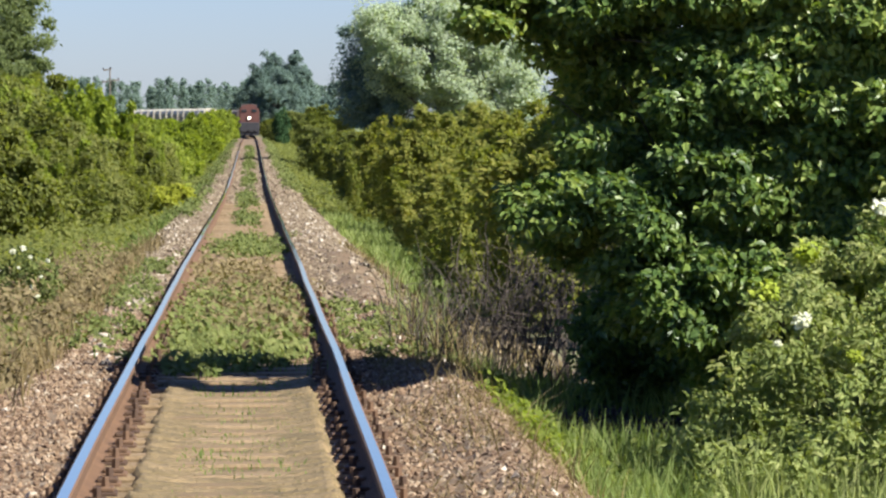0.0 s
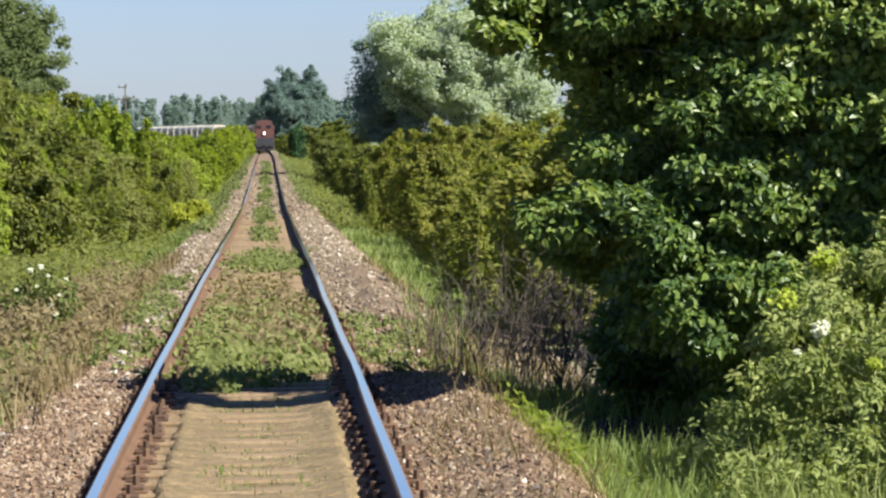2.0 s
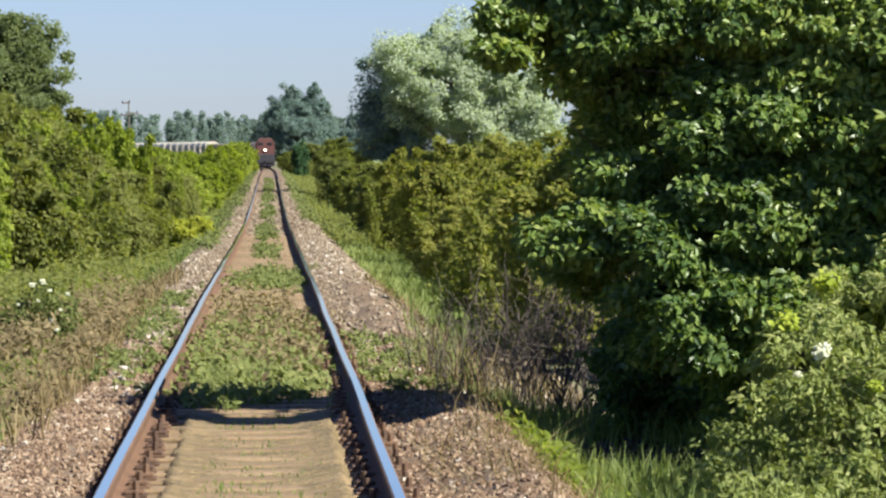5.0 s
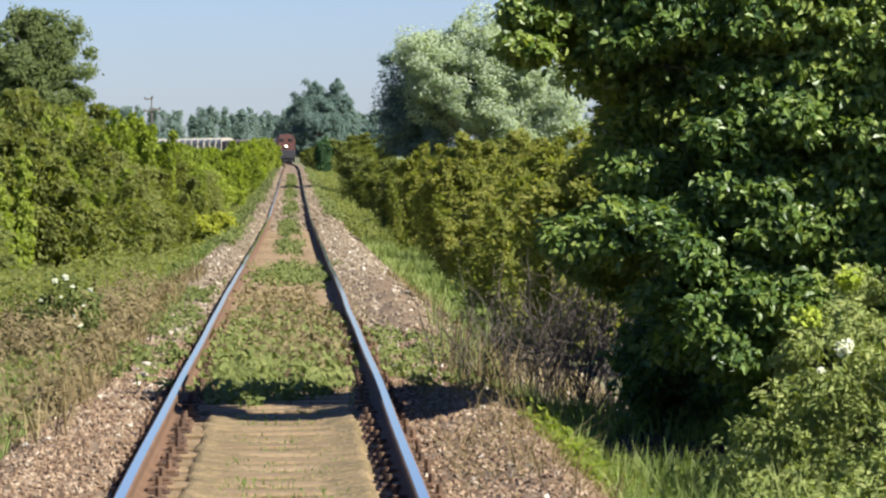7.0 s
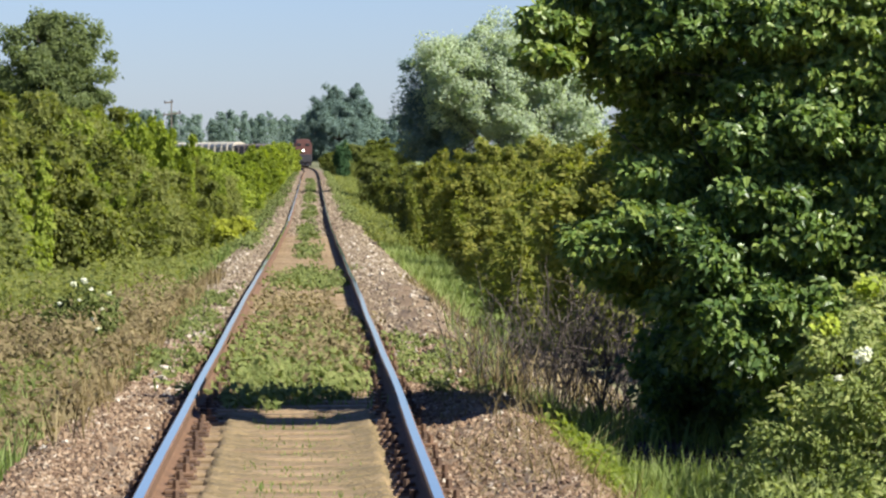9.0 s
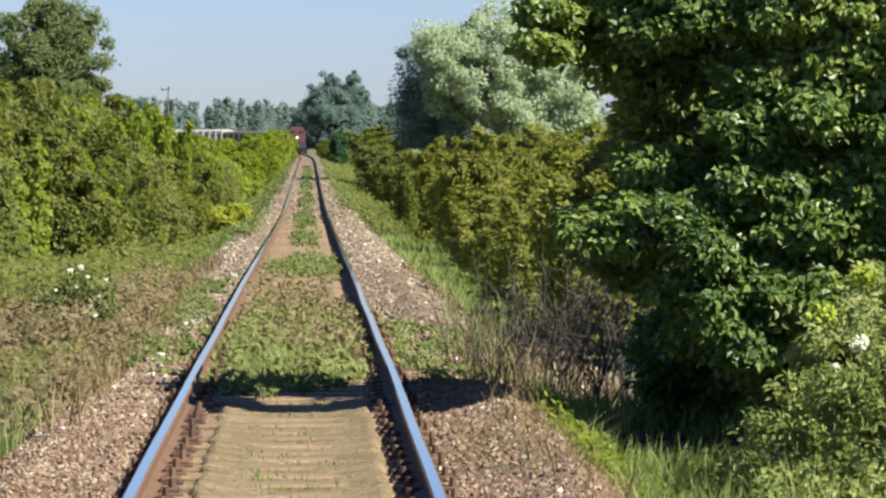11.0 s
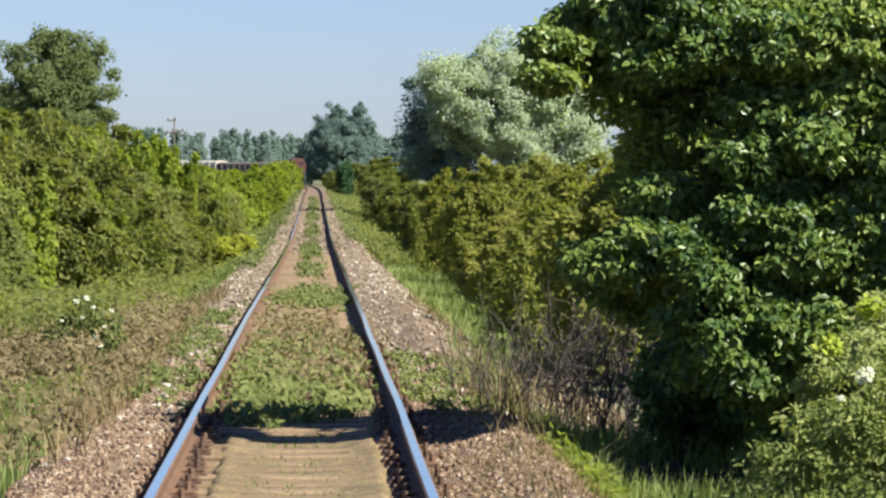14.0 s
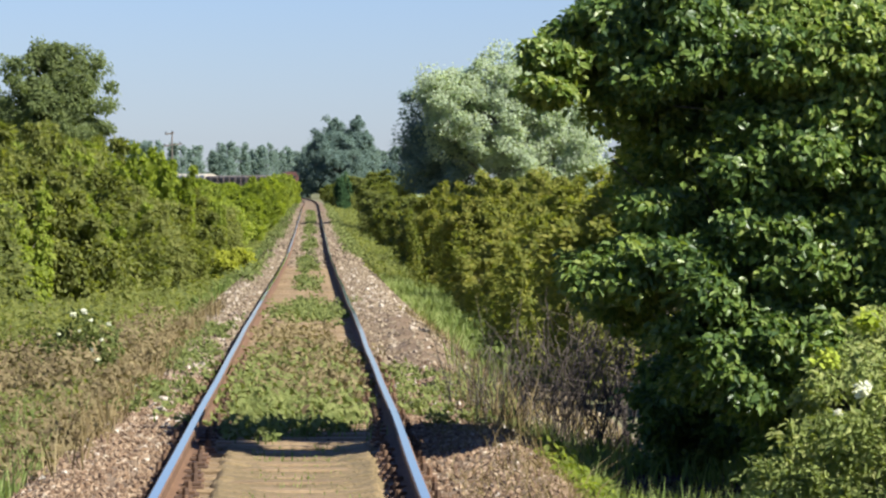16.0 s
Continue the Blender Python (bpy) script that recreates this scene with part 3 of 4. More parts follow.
tagged(blades("verge_grass", open_grass(scatter(21000, 1.9, 4.2, 17, 34, 0, "ground", 1.2)), 0.22, 0.010, GRASS_BLADE, g, 0.6), "lush green grass beside the ballast", "grass", kind="stuff")
tagged(blades("verge_grass", scatter(26000, 2.4, 4.3, 50, 170, 0, "ground", 1.3), 0.24, 0.03, GRASS_BLADE, g, 0.6), "lush green grass beside the ballast", "grass", kind="stuff")
tagged(blades("verge_grass", scatter(5500, -4.2, -1.75, 18, 34, 0, "ground", 1.2), 0.22, 0.014, GRASS_BLADE, g, 0.6), "green grass beside the ballast", "grass", kind="stuff")
tagged(blades("straw", scatter(5000, 1.0, 2.3, 17, 31, 0.8, "ground"), 0.07, 0.007, DRY_GRASS, g, 3.0), "broken straw lying on the ballast heap", "straw", kind="stuff")
tagged(blades("shade_grass", scatter(1800, 2.3, 5.0, 29.5, 33.5, 0, "ground"), 0.2, 0.018, GRASS_BLADE, g, 0.6), "green grass in the shade under the elder", "grass", kind="stuff")
tagged(blades("dry_grass", scatter(1500, 1.3, 2.2, 18, 40, 1.4, "ground"), 0.2, 0.007, DRY_GRASS, g, 1.2), "dry straw-coloured grass on the shoulder", "grass", kind="stuff")
tagged(blades("dry_grass", scatter(5000, 1.7, 3.0, 31, 75, 0.9, "ground"), 0.16, 0.016, DRY_GRASS, g, 1.3), "flattened dry grass on the stony bank", "grass", kind="stuff")
tagged(blades("dry_grass", scatter(7000, -3.6, -1.35, 25, 70, 0.5, "ground"), 0.28, 0.012, DRY_GRASS, g, 0.7), "dry straw-coloured grass on the bank", "grass", kind="stuff")
tagged(blades("verge_grass", scatter(6000, -3.6, -2.15, 32, 43, 0, "ground"), 0.2, 0.014, GRASS_BLADE, g, 0.6), "short green grass at the foot of the bank", "grass", kind="stuff")
tagged(blades("verge_grass", scatter(12000, -4.4, -1.9, 56, 170, 0, "ground", 1.4), 0.26, 0.03, GRASS_BLADE, g, 0.6), "green grass beside the ballast", "grass", kind="stuff")
weeds("bank_weeds", scatter(2800, -4.6, -1.6, 26, 62, 0.5, "ground"), 0.2, 40, 0.07, RED_WEED, "brownish weeds and dock stems on the bank")
weeds("bank_weeds", scatter(900, -3.4, -1.5, 30, 55, 0.7, "ground"), 0.14, 34, 0.06, DRY_GRASS, "straw-coloured dead weeds on the bank")
weeds("bank_weeds", scatter(1000, -5.4, -2.1, 30, 70, 0.5, "ground"), 0.26, 36, 0.08, SHRUB_LEAF, "green weeds on the bank")
weeds("bank_weeds", scatter(1500, -4.6, -2.3, 60, 420, 0, "ground", 1.3), 0.4, 26, 0.16, SHRUB_LEAF, "green weeds on the bank")
weeds("bank_weeds", scatter(1500, 2.3, 4.4, 130, 420, 0, "ground", 1.3), 0.4, 26, 0.16, SHRUB_LEAF, "green weeds on the bank")
weeds("shoulder_weeds", scatter(700, -2.3, -1.3, 90, 400, 0.2), 0.25, 26, 0.12, WEED_LEAF, "low green weeds on the ballast shoulder")
weeds("shoulder_weeds", scatter(700, 1.4, 2.3, 150, 400, 0.2), 0.25, 26, 0.12, WEED_LEAF, "low green weeds on the ballast shoulder")


def undergrowth(n, x0, x1, y0, y1, height, leaf, mat, label):
    """Low tangled growth that closes the gaps between the bushes."""
    feet = scatter(n, x0, x1, y0, y1, 0, "ground", 1.3)
    c = np.concatenate([feet + np.array([0, 0, 1.0]) * (height * g.uniform(0.1, 1, (n, 1))), 0.32 * g.uniform(0.6, 1.3, (n, 1))], 1)
    return tagged(new("undergrowth", leaves_mesh("undergrowth", c, 46, leaf, leaf * 0.45, mat, g, 0.0, False)), label, "undergrowth", kind="stuff")


undergrowth(1500, 4.2, 8, 55, 135, 1.7, 0.11, HEDGE_LEAF, "tangled olive-green growth in the hedge")
undergrowth(1800, 3.9, 9, 44, 150, 0.9, 0.12, HEDGE_LEAF, "tangled olive-green growth under the hedge")
undergrowth(1500, -9, -3.2, 74, 170, 1.1, 0.12, SHRUB_LEAF, "tangled yellow-green growth under the hedge")
undergrowth(240, -5.4, -3.0, 50, 70, 0.7, 0.09, SHRUB_LEAF, "low yellow-green growth on the bank")
undergrowth(560, -4.8, -2.2, 38, 66, 0.55, 0.08, RED_WEED, "low brownish growth on the bank")
undergrowth(620, -5.6, -2.6, 46, 76, 0.9, 0.085, SHRUB_LEAF, "low olive-green growth on the bank")


# ---- the elder tree over the line ----
def at_ground(x, y):
    return float(ground_z(np.array(x), np.array(y)))


# masses of the elder: count, centre, radii, ball size, hollowness (from the foot of its trunk line)
ELDER_CORE = (
    (150, (3.84, 0.7, 2.6), (1.05, 0.8, 1.7), 0.33, 0.3), (75, (2.4, 0.6, 3.4), (0.48, 0.45, 0.5), 0.22, 0.1), (120, (2.8, 0.8, 2.5), (0.44, 0.5, 0.85), 0.24, 0.1),
    (40, (2.4, 0.7, 1.72), (0.4, 0.5, 0.3), 0.16, 0.2), (120, (3.4, 0.3, 4.1), (1.15, 0.75, 0.72), 0.28, 0.2), (210, (5.7, 0.4, 2.5), (1.7, 1.4, 2.1), 0.36, 0.4),
    # the mass at (4.7, 3.7, 1.7) is added, unseen, to shade the hollow
    (70, (3.75, 1.0, 1.05), (0.65, 0.5, 0.85), 0.26, 0.1), (60, (4.6, 0.2, 1.0), (0.9, 0.6, 0.9), 0.28, 0.3), (140, (4.7, 3.7, 1.7), (1.0, 1.5, 1.5), 0.34, 0.2), (60, (3.5, 4.9, 0.6), (0.7, 0.6, 0.65), 0.24, 0.2), (60, (4.1, -0.55, 2.3), (0.85, 0.6, 1.2), 0.26, 0.2), (60, (3.05, 2.5, 0.8), (0.5, 0.4, 0.6), 0.2, 0.1),
)
# layered sprays that stand out towards the light
ELDER_SPRAYS = (
    (2.1, -0.9, 3.55, 0.3, 0.08), (2.42, -1.4, 3.28, 0.34, 0.15), (2.75, -1.4, 3.4, 0.42, 0.17), (2.2, -1.2, 3.62, 0.3, 0.1), (3.2, -1.4, 3.35, 0.5, 0.18), (3.8, -1.4, 3.4, 0.5, 0.18), (2.6, -1.5, 3.62, 0.3, 0.12), (1.86, 0.3, 3.4, 0.2, 0.1), (1.8, 0.2, 3.15, 0.13, 0.06),
    (3.72, -1.4, 3.02, 0.45, 0.14), (3.42, -1.45, 2.72, 0.4, 0.15), (3.95, -1.5, 2.6, 0.36, 0.2), (3.05, -1.35, 2.56, 0.3, 0.11), (2.5, -0.95, 2.26, 0.26, 0.1),
    (2.25, -1.35, 1.86, 0.3, 0.13), (2.65, -1.5, 1.95, 0.24, 0.1), (2.8, -1.55, 1.72, 0.22, 0.1), (2.62, -1.4, 1.45, 0.14, 0.07), (2.9, -1.6, 1.3, 0.2, 0.12), (3.05, -1.6, 1.05, 0.16, 0.1), (3.08, -1.4, 2.14, 0.28, 0.15), (3.42, -1.5, 1.86, 0.27, 0.17), (3.85, -1.5, 2.12, 0.3, 0.17), (4.1, -1.6, 1.78, 0.25, 0.2), (2.98, -1.4, 1.5, 0.25, 0.2), (3.35, -1.55, 1.42, 0.32, 0.26),
    (2.75, -0.95, 1.1, 0.13, 0.06), (3.35, -1.1, 0.95, 0.22, 0.2), (4.45, -1.65, 3.2, 0.5, 0.2), (4.6, -1.85, 2.4, 0.5, 0.2), (5.3, -1.1, 2.9, 0.6, 0.2),
    (5.4, -1.2, 2.0, 0.6, 0.2), (4.6, -1.95, 1.6, 0.5, 0.2),
)


def big_elder():
    e = np.random.default_rng(21)
    c = np.concatenate([crown(e, n, at, radii, ball, shell) for n, at, radii, ball, shell in ELDER_CORE]
                       + [crown(e, int(12 + 110 * r * r), (x, y, z), (r, 0.34, h * 1.4), 0.17, 0.1) for x, y, z, r, h in ELDER_SPRAYS]
                       + [crown(e, 12, (e.uniform(3.15, 4.7), -1.2 - 0.18 * (3.7 - z) + e.uniform(-0.1, 0.2), z), (e.uniform(0.14, 0.34), 0.25, e.uniform(0.1, 0.2)), 0.16, 0.1) for z in e.uniform(1.35, 3.7, 52)])
    c = c[c[:, 2] > 0.1]
    ob = plant("elder_tree", c, 180, (0.068, 0.041), ELDER_LEAF, e, root=(4.3, 1.2, 0), trunk=0.018, fork=0.3, stems=9, trunk_name="woody_growth", limbs=60, flat=0.5, boughs=26, single=12)
    for b in ob.children:
        if b.name.startswith("bough"):
            tagged(b, kind="stuff")
    ob.matrix_basis = pose(0, 28, at_ground(4.0, 28) - 0.13)
    return tagged(ob, "tall elder with glossy dark green leaves overhanging the grass", "tree")


big_elder()


def flower_head(parent, p, r, mat, name, e):
    """A flat cluster of tiny blossoms."""
    d = unit(e.normal(0, 1, (170, 3))) * np.array([r, r, r * 0.75]) * e.uniform(0.1, 1, (170, 1))
    v, f = leaf_arrays(np.array(p) + d, unit(d), r * 0.45, r * 0.4, e, 0, False)
    return hang(new(name, fast_mesh(name, v, f, mat)), parent, "white flower cluster" if mat is PETAL else "yellow-green unopened flower cluster")


def herb_thicket():
    e = np.random.default_rng(31)
    c = np.concatenate([crown(e, 300, (3.95, 0, 0.75), (1.25, 1.5, 1.0), 0.12, 0.4), crown(e, 200, (4.6, 0.9, 1.15), (1.3, 1.2, 1.35), 0.13, 0.4), crown(e, 60, (3.0, -0.2, 0.35), (0.5, 0.8, 0.4), 0.1, 0.2), crown(e, 240, (4.0, -1.3, 0.4), (1.35, 0.7, 0.5), 0.11, 0.2)])
    c = c[c[:, 2] > 0.05]
    ob = plant("elder_bush", c, 70, (0.06, 0.024), HERB_LEAF, e, root=(4.0, 0.3, 0), trunk=0.006, trunk_mat=GREEN_STEM, stems=9, trunk_name="woody_growth", limbs=160, boughs=8)
    for b in ob.children:
        if b.name.startswith("bough"):
            tagged(b, kind="stuff")
    ob.matrix_basis = pose(0, 23.5, at_ground(3.8, 23.5) - 0.2)
    return tagged(ob, "pale green bush with white and yellowish flower heads", "bush")


thicket = herb_thicket()
_e = np.random.default_rng(33)
for x, z, r, m in ((3.2, 1.4, 0.055, PETAL), (3.66, 2.03, 0.066, PETAL), (3.06, 1.27, 0.025, PETAL), (3.22, 1.78, 0.085, YELLOW_UMBEL), (3.0, 1.56, 0.075, YELLOW_UMBEL), (3.5, 1.2, 0.05, YELLOW_UMBEL)):
    flower_head(thicket, (x, -1.45, z), r, m, "flower_head", _e)


tagged(blades("tall_grass", scatter(1500, 2.7, 4.6, 20.6, 22.3, 0, "ground"), 0.42, 0.009, HERB_LEAF, g, 0.5), "tall pale grass stems before the flowering bush", "grass", kind="stuff")
weeds("verge_weeds", scatter(240, 1.7, 2.3, 22, 28.5, 0.8, "ground"), 0.12, 36, 0.06, SHOOT_LEAF, "bright yellow-green weeds at the foot of the ballast")


weeds("verge_weeds", open_grass(scatter(420, 2.0, 3.6, 19.5, 31, 1.3, "ground")), 0.13, 34, 0.065, SHRUB_LEAF, "leafy green weeds in the verge grass")
tagged(blades("tall_grass", scatter(90, 1.5, 2.0, 33, 42, 0, "ground"), 0.45, 0.012, GRASS_BLADE, g, 0.6), "tall pale grass stems before the dead brush", "grass", kind="stuff")
tagged(blades("dry_grass", scatter(160, 1.4, 2.0, 30, 40, 0, "ground"), 0.4, 0.01, DRY_GRASS, g, 0.6), "tall dry grass stems before the dead brush", "grass", kind="stuff")


# dark brown flakes laid on the soil to paint in the elder's shade
tagged(blades("leaf_litter", scatter(5000, 1.95, 3.6, 25.4, 33, 0, "ground"), 0.05, 0.035, TWIG, g, 2.0), "dark brown litter standing in for shade under the elder", "leaf litter", kind="stuff")


# ---- dead brush ----
def dead_brush(n, spread, height, e, name="dead_brush"):
    """A fan of bare stems and twigs; each branch of it is a part."""
    ob = new(name)
    for _ in range(n):
        k = 8
        a = e.uniform(0, 6.28)
        root = np.array((math.cos(a), math.sin(a), 0)) * spread * e.uniform(0, 1)
        foot = root + np.concatenate([e.normal(0, 0.05, (k, 2)), np.zeros((k, 1))], 1)
        lean = np.concatenate([e.normal(0, 0.28, (k, 2)) + root[None, :2] * 0.7, np.ones((k, 1))], 1)
        tip = foot + lean * (height * e.uniform(0.45, 1.1, (k, 1)))
        vs = [limb_paths(foot, tip, 0.006, 0.002, e, 4, 0.05, 4)]
        for r in (0.4, 0.6, 0.75, 0.9):
            b = foot + (tip - foot) * r
            end = b + np.concatenate([e.normal(0, 0.26, (k, 2)), np.abs(e.normal(0.3, 0.2, (k, 1)))], 1) * height * 0.5
            vs.append(limb_paths(b, end, 0.0035, 0.0015, e, 3, 0.05, 3))
        v, f = join(*vs)
        hang(new("branch", fast_mesh("branch", v, f, TWIG)), ob)
    return ob


for x, y, s in ((1.78, 33.2, 0.75), (2.15, 32.5, 0.95), (2.5, 33.0, 1.0), (2.85, 34.4, 0.9), (3.2, 35.2, 0.95)):
    b = tagged(dead_brush(4, 0.32, 1.35 * s, np.random.default_rng(int(x * 100))), "bare grey-brown dead brush at the foot of the elder", "brush", group="dead brush")
    b.matrix_basis = pose(x, y, at_ground(x, y) - 0.03)


def flowering_bush():
    e = np.random.default_rng(37)
    c = np.concatenate([crown(e, 34, (0, 0, 0.6), (0.45, 0.4, 0.5), 0.14, 0.3)])
    ob = plant("flowering_bush", c, 60, (0.07, 0.035), WEED_LEAF, e, trunk=0.01, trunk_mat=GREEN_STEM, stems=6, trunk_name="woody_growth", limbs=20)
    for x, z, r in ((-0.12, 1.08, 0.035), (0.0, 1.12, 0.04), (0.08, 1.02, 0.025), (0.28, 0.98, 0.03), (0.1, 0.68, 0.035), (0.15, 0.58, 0.03), (-0.28, 0.86, 0.025), (-0.05, 0.9, 0.022), (0.2, 0.8, 0.022)):
        flower_head(ob, (x, -0.35, z), r, PETAL, "flower_head", e)
    ob.matrix_basis = pose(-2.45, 45, at_ground(-2.45, 45) - 0.15)
    return tagged(ob, "small green bush with white flower clusters on the bank", "bush")


flowering_bush()


# ---- hedges ----
def shrub(seed, mat, w, h, leaf, balls, per, kind_label, shape="round", name="shrub"):
    e = np.random.default_rng(seed)
    if shape == "shoots":
        c = []
        for _ in range(balls // 9):
            x, y = e.normal(0, w * 0.33, 2)
            top = h * e.uniform(0.55, 1.05)
            for z in np.linspace(0.25, 1, 9):
                c.append((x * (1 + 0.3 * z) + e.normal(0, 0.05), y * (1 + 0.3 * z) + e.normal(0, 0.05), top * z, 0.3 * w * 0.4 * (1.25 - z) + 0.05))
        c = np.array(c)
    else:
        c = crown(e, balls, (0, 0, h * 0.5), (w * 0.5, w * 0.5, h * 0.52), 0.14 * w, 0.45)
        extra = crown(e, balls // 4, (e.uniform(-0.2, 0.2) * w, 0, h * 0.82), (w * 0.28, w * 0.3, h * 0.3), 0.1 * w, 0.3)
        tufts = crown(e, 46, (0, 0, h * 0.6), (w * 0.5, w * 0.5, h * 0.6), 0.05 * w, 0.85, 0.0)
        c = np.concatenate([c, extra, tufts])
        c = c[c[:, 2] > 0.03 * h]
    ob = plant(name, c, per, leaf, mat, e, trunk=0.022, stems=6, trunk_name="woody_growth", limbs=50, detail=False, droop=0.15)
    return tagged(ob, kind_label, "bush")


def plant_row(proto, places, group):
    """The first place takes the bush itself, the others copies: x, y, turn, scale, and height scale."""
    proto["group"] = group
    for i, (x, y, turn, s, hs) in enumerate(places):
        m = Matrix.LocRotScale((x, y, at_ground(x, y) - 0.05), Euler((0, 0, radians(turn))), (s, s, s * hs))
        if i == 0:
            first = m
        else:
            copy_thing(proto, m)
    proto.matrix_basis = first


olive = shrub(41, HEDGE_LEAF, 2.6, 2.4, (0.115, 0.05), 150, 200, "olive-green bush in the hedge beside the line")
plant_row(olive, [(4.3, 47, 0, 1.0, 1.0), (4.0, 54, 70, 1.0, 0.85), (4.5, 63, 140, 1.0, 0.72), (4.7, 74, 200, 1.0, 0.72), (4.8, 88, 300, 1.05, 0.72), (4.9, 104, 30, 1.0, 1.2),
                  (6.2, 52, 120, 1.1, 1.0), (6.4, 64, 30, 1.2, 0.7), (7.0, 78, 250, 1.3, 0.7), (7.6, 98, 100, 1.3, 0.95), (4.6, 124, 90, 1.0, 1.15), (7.5, 122, 10, 1.3, 1.0), (10, 105, 300, 1.4, 1.0), (10.4, 128, 160, 1.4, 1.0), (5.0, 42, 210, 1.0, 1.15)], "right hedge bushes")
tuft = shrub(42, SHRUB_LEAF, 2.4, 2.6, (0.16, 0.08), 90, 120, "yellow-green bush in the hedge beside the line")
plant_row(tuft, [(4.4, 145, 0, 1.0, 0.98), (4.6, 165, 80, 1.0, 0.95), (4.2, 190, 150, 1.0, 0.95), (7.4, 150, 210, 1.2, 0.92), (8.0, 180, 60, 1.3, 0.85), (4.0, 225, 300, 1.0, 0.95), (8, 230, 20, 1.3, 0.75), (9.6, 215, 140, 1.4, 0.85), (12.4, 228, 40, 1.5, 0.85), (10.4, 165, 280, 1.4, 0.9), (6.3, 205, 10, 1.2, 0.8),
                 (4.7, 265, 100, 1.0, 0.95), (11, 200, 330, 1.6, 0.75), (5.3, 310, 40, 1.0, 0.85), (5.9, 360, 190, 1.2, 0.85), (9, 300, 250, 1.3, 0.6), (7.2, 420, 120, 1.5, 0.9), (3.6, 455, 15, 1.0, 0.8), (3.3, 490, 75, 1.1, 0.8), (3.6, 530, 200, 1.3, 0.8), (6.4, 500, 310, 1.6, 0.9), (3.0, 575, 130, 1.4, 0.8), (5.5, 590, 40, 1.9, 0.8), (9.5, 560, 100, 2.0, 0.9), (14, 520, 260, 2.2, 0.9), (14, 260, 75, 1.8, 0.8)], "right hedge bushes")
upright = shrub(48, HEDGE_LEAF, 2.2, 2.6, (0.13, 0.06), 126, 90, "olive-green upright shoots in the hedge beside the line", "shoots", "sapling_clump")
plant_row(upright, [(4.0, 50, 0, 0.75, 0.95), (4.5, 58, 80, 0.8, 0.85), (5.2, 51, 160, 0.9, 1.0), (4.4, 68, 240, 0.75, 0.8), (4.7, 80, 320, 0.8, 0.75), (5.6, 66, 40, 0.9, 0.8), (4.9, 95, 120, 0.8, 0.8),
                    (4.8, 113, 200, 0.85, 1.2), (4.8, 134, 280, 0.8, 1.2), (4.7, 155, 10, 0.8, 1.1), (4.7, 178, 90, 0.85, 1.1), (5.8, 88, 170, 1.0, 0.8)], "right hedge saplings")
dark = shrub(43, DARK_LEAF, 1.9, 2.5, (0.2, 0.1), 60, 90, "small dark green conical bush")
plant_row(dark, [(3.36, 420, 0, 0.85, 1.6)], "right hedge bushes")

left_olive = shrub(44, SHRUB_LEAF, 2.6, 2.6, (0.12, 0.055), 150, 220, "olive-green bush on the bank beside the line")
plant_row(left_olive, [(-5.5, 60, 0, 1.0, 0.9), (-4.6, 69, 60, 0.95, 1.0), (-6.2, 71, 110, 1.15, 1.1), (-4.3, 80, 190, 1.0, 1.0), (-6.0, 84, 250, 1.2, 1.1), (-4.1, 92, 330, 0.95, 1.0), (-6.3, 98, 20, 1.3, 1.1),
                       (-3.9, 108, 100, 0.9, 0.9), (-6.2, 116, 150, 1.3, 1.1), (-8.0, 90, 200, 1.3, 1.05), (-8.5, 110, 280, 1.4, 1.05), (-4.0, 126, 70, 0.9, 1.1), (-8.3, 135, 220, 1.5, 1.0), (-3.7, 150, 10, 0.9, 1.0)], "left hedge bushes")
shoots = shrub(45, SHOOT_LEAF, 2.0, 3.0, (0.15, 0.075), 135, 90, "bright green saplings with upright leafy shoots", "shoots", "sapling_clump")
plant_row(shoots, [(-3.75, 126, 0, 0.75, 1.35), (-4.3, 112, 90, 0.8, 1.6), (-4.9, 104, 180, 0.85, 1.55), (-5.4, 96, 270, 0.9, 1.35), (-3.7, 143, 40, 0.7, 1.5), (-5.4, 126, 140, 1.0, 1.4), (-6.2, 90, 10, 0.9, 1.4),
                   (-3.2, 133, 220, 0.45, 2.0), (-6.6, 112, 50, 1.0, 1.4), (-7.4, 100, 190, 1.0, 1.3), (-4.0, 119, 300, 0.5, 2.0),
                   (-5.0, 67, 20, 0.8, 1.1), (-5.9, 61, 110, 0.8, 1.1), (-4.5, 76, 200, 0.75, 1.15), (-5.6, 79, 300, 0.85, 1.15), (-4.2, 86, 60, 0.75, 1.2)], "left hedge saplings")
left_far = shrub(46, SHOOT_LEAF, 2.5, 2.25, (0.2, 0.1), 90, 110, "yellow-green bush in the far hedge")
plant_row(left_far, [(-3.7, 165, 0, 1.0, 1.0), (-3.6, 190, 60, 1.0, 1.0), (-3.6, 215, 130, 1.0, 1.05), (-3.5, 245, 200, 1.1, 1.1), (-6.4, 180, 270, 1.3, 0.9), (-6.4, 220, 20, 1.4, 0.85), (-3.4, 280, 95, 1.15, 1.15),
                     (-3.4, 320, 170, 1.15, 1.15), (-7, 270, 240, 1.6, 0.75), (-3.4, 365, 310, 1.2, 1.1), (-3.3, 415, 30, 1.25, 1.2), (-8, 330, 100, 1.8, 0.65), (-3.05, 485, 210, 1.25, 1.3), (-9, 400, 60, 2.0, 0.6), (-6.0, 530, 10, 1.7, 0.7),
                     (-9.5, 240, 300, 1.8, 0.75), (-12, 330, 330, 2.2, 0.6), (-14, 450, 100, 2.4, 0.6), (-8.4, 590, 70, 1.8, 0.7)], "left hedge bushes")
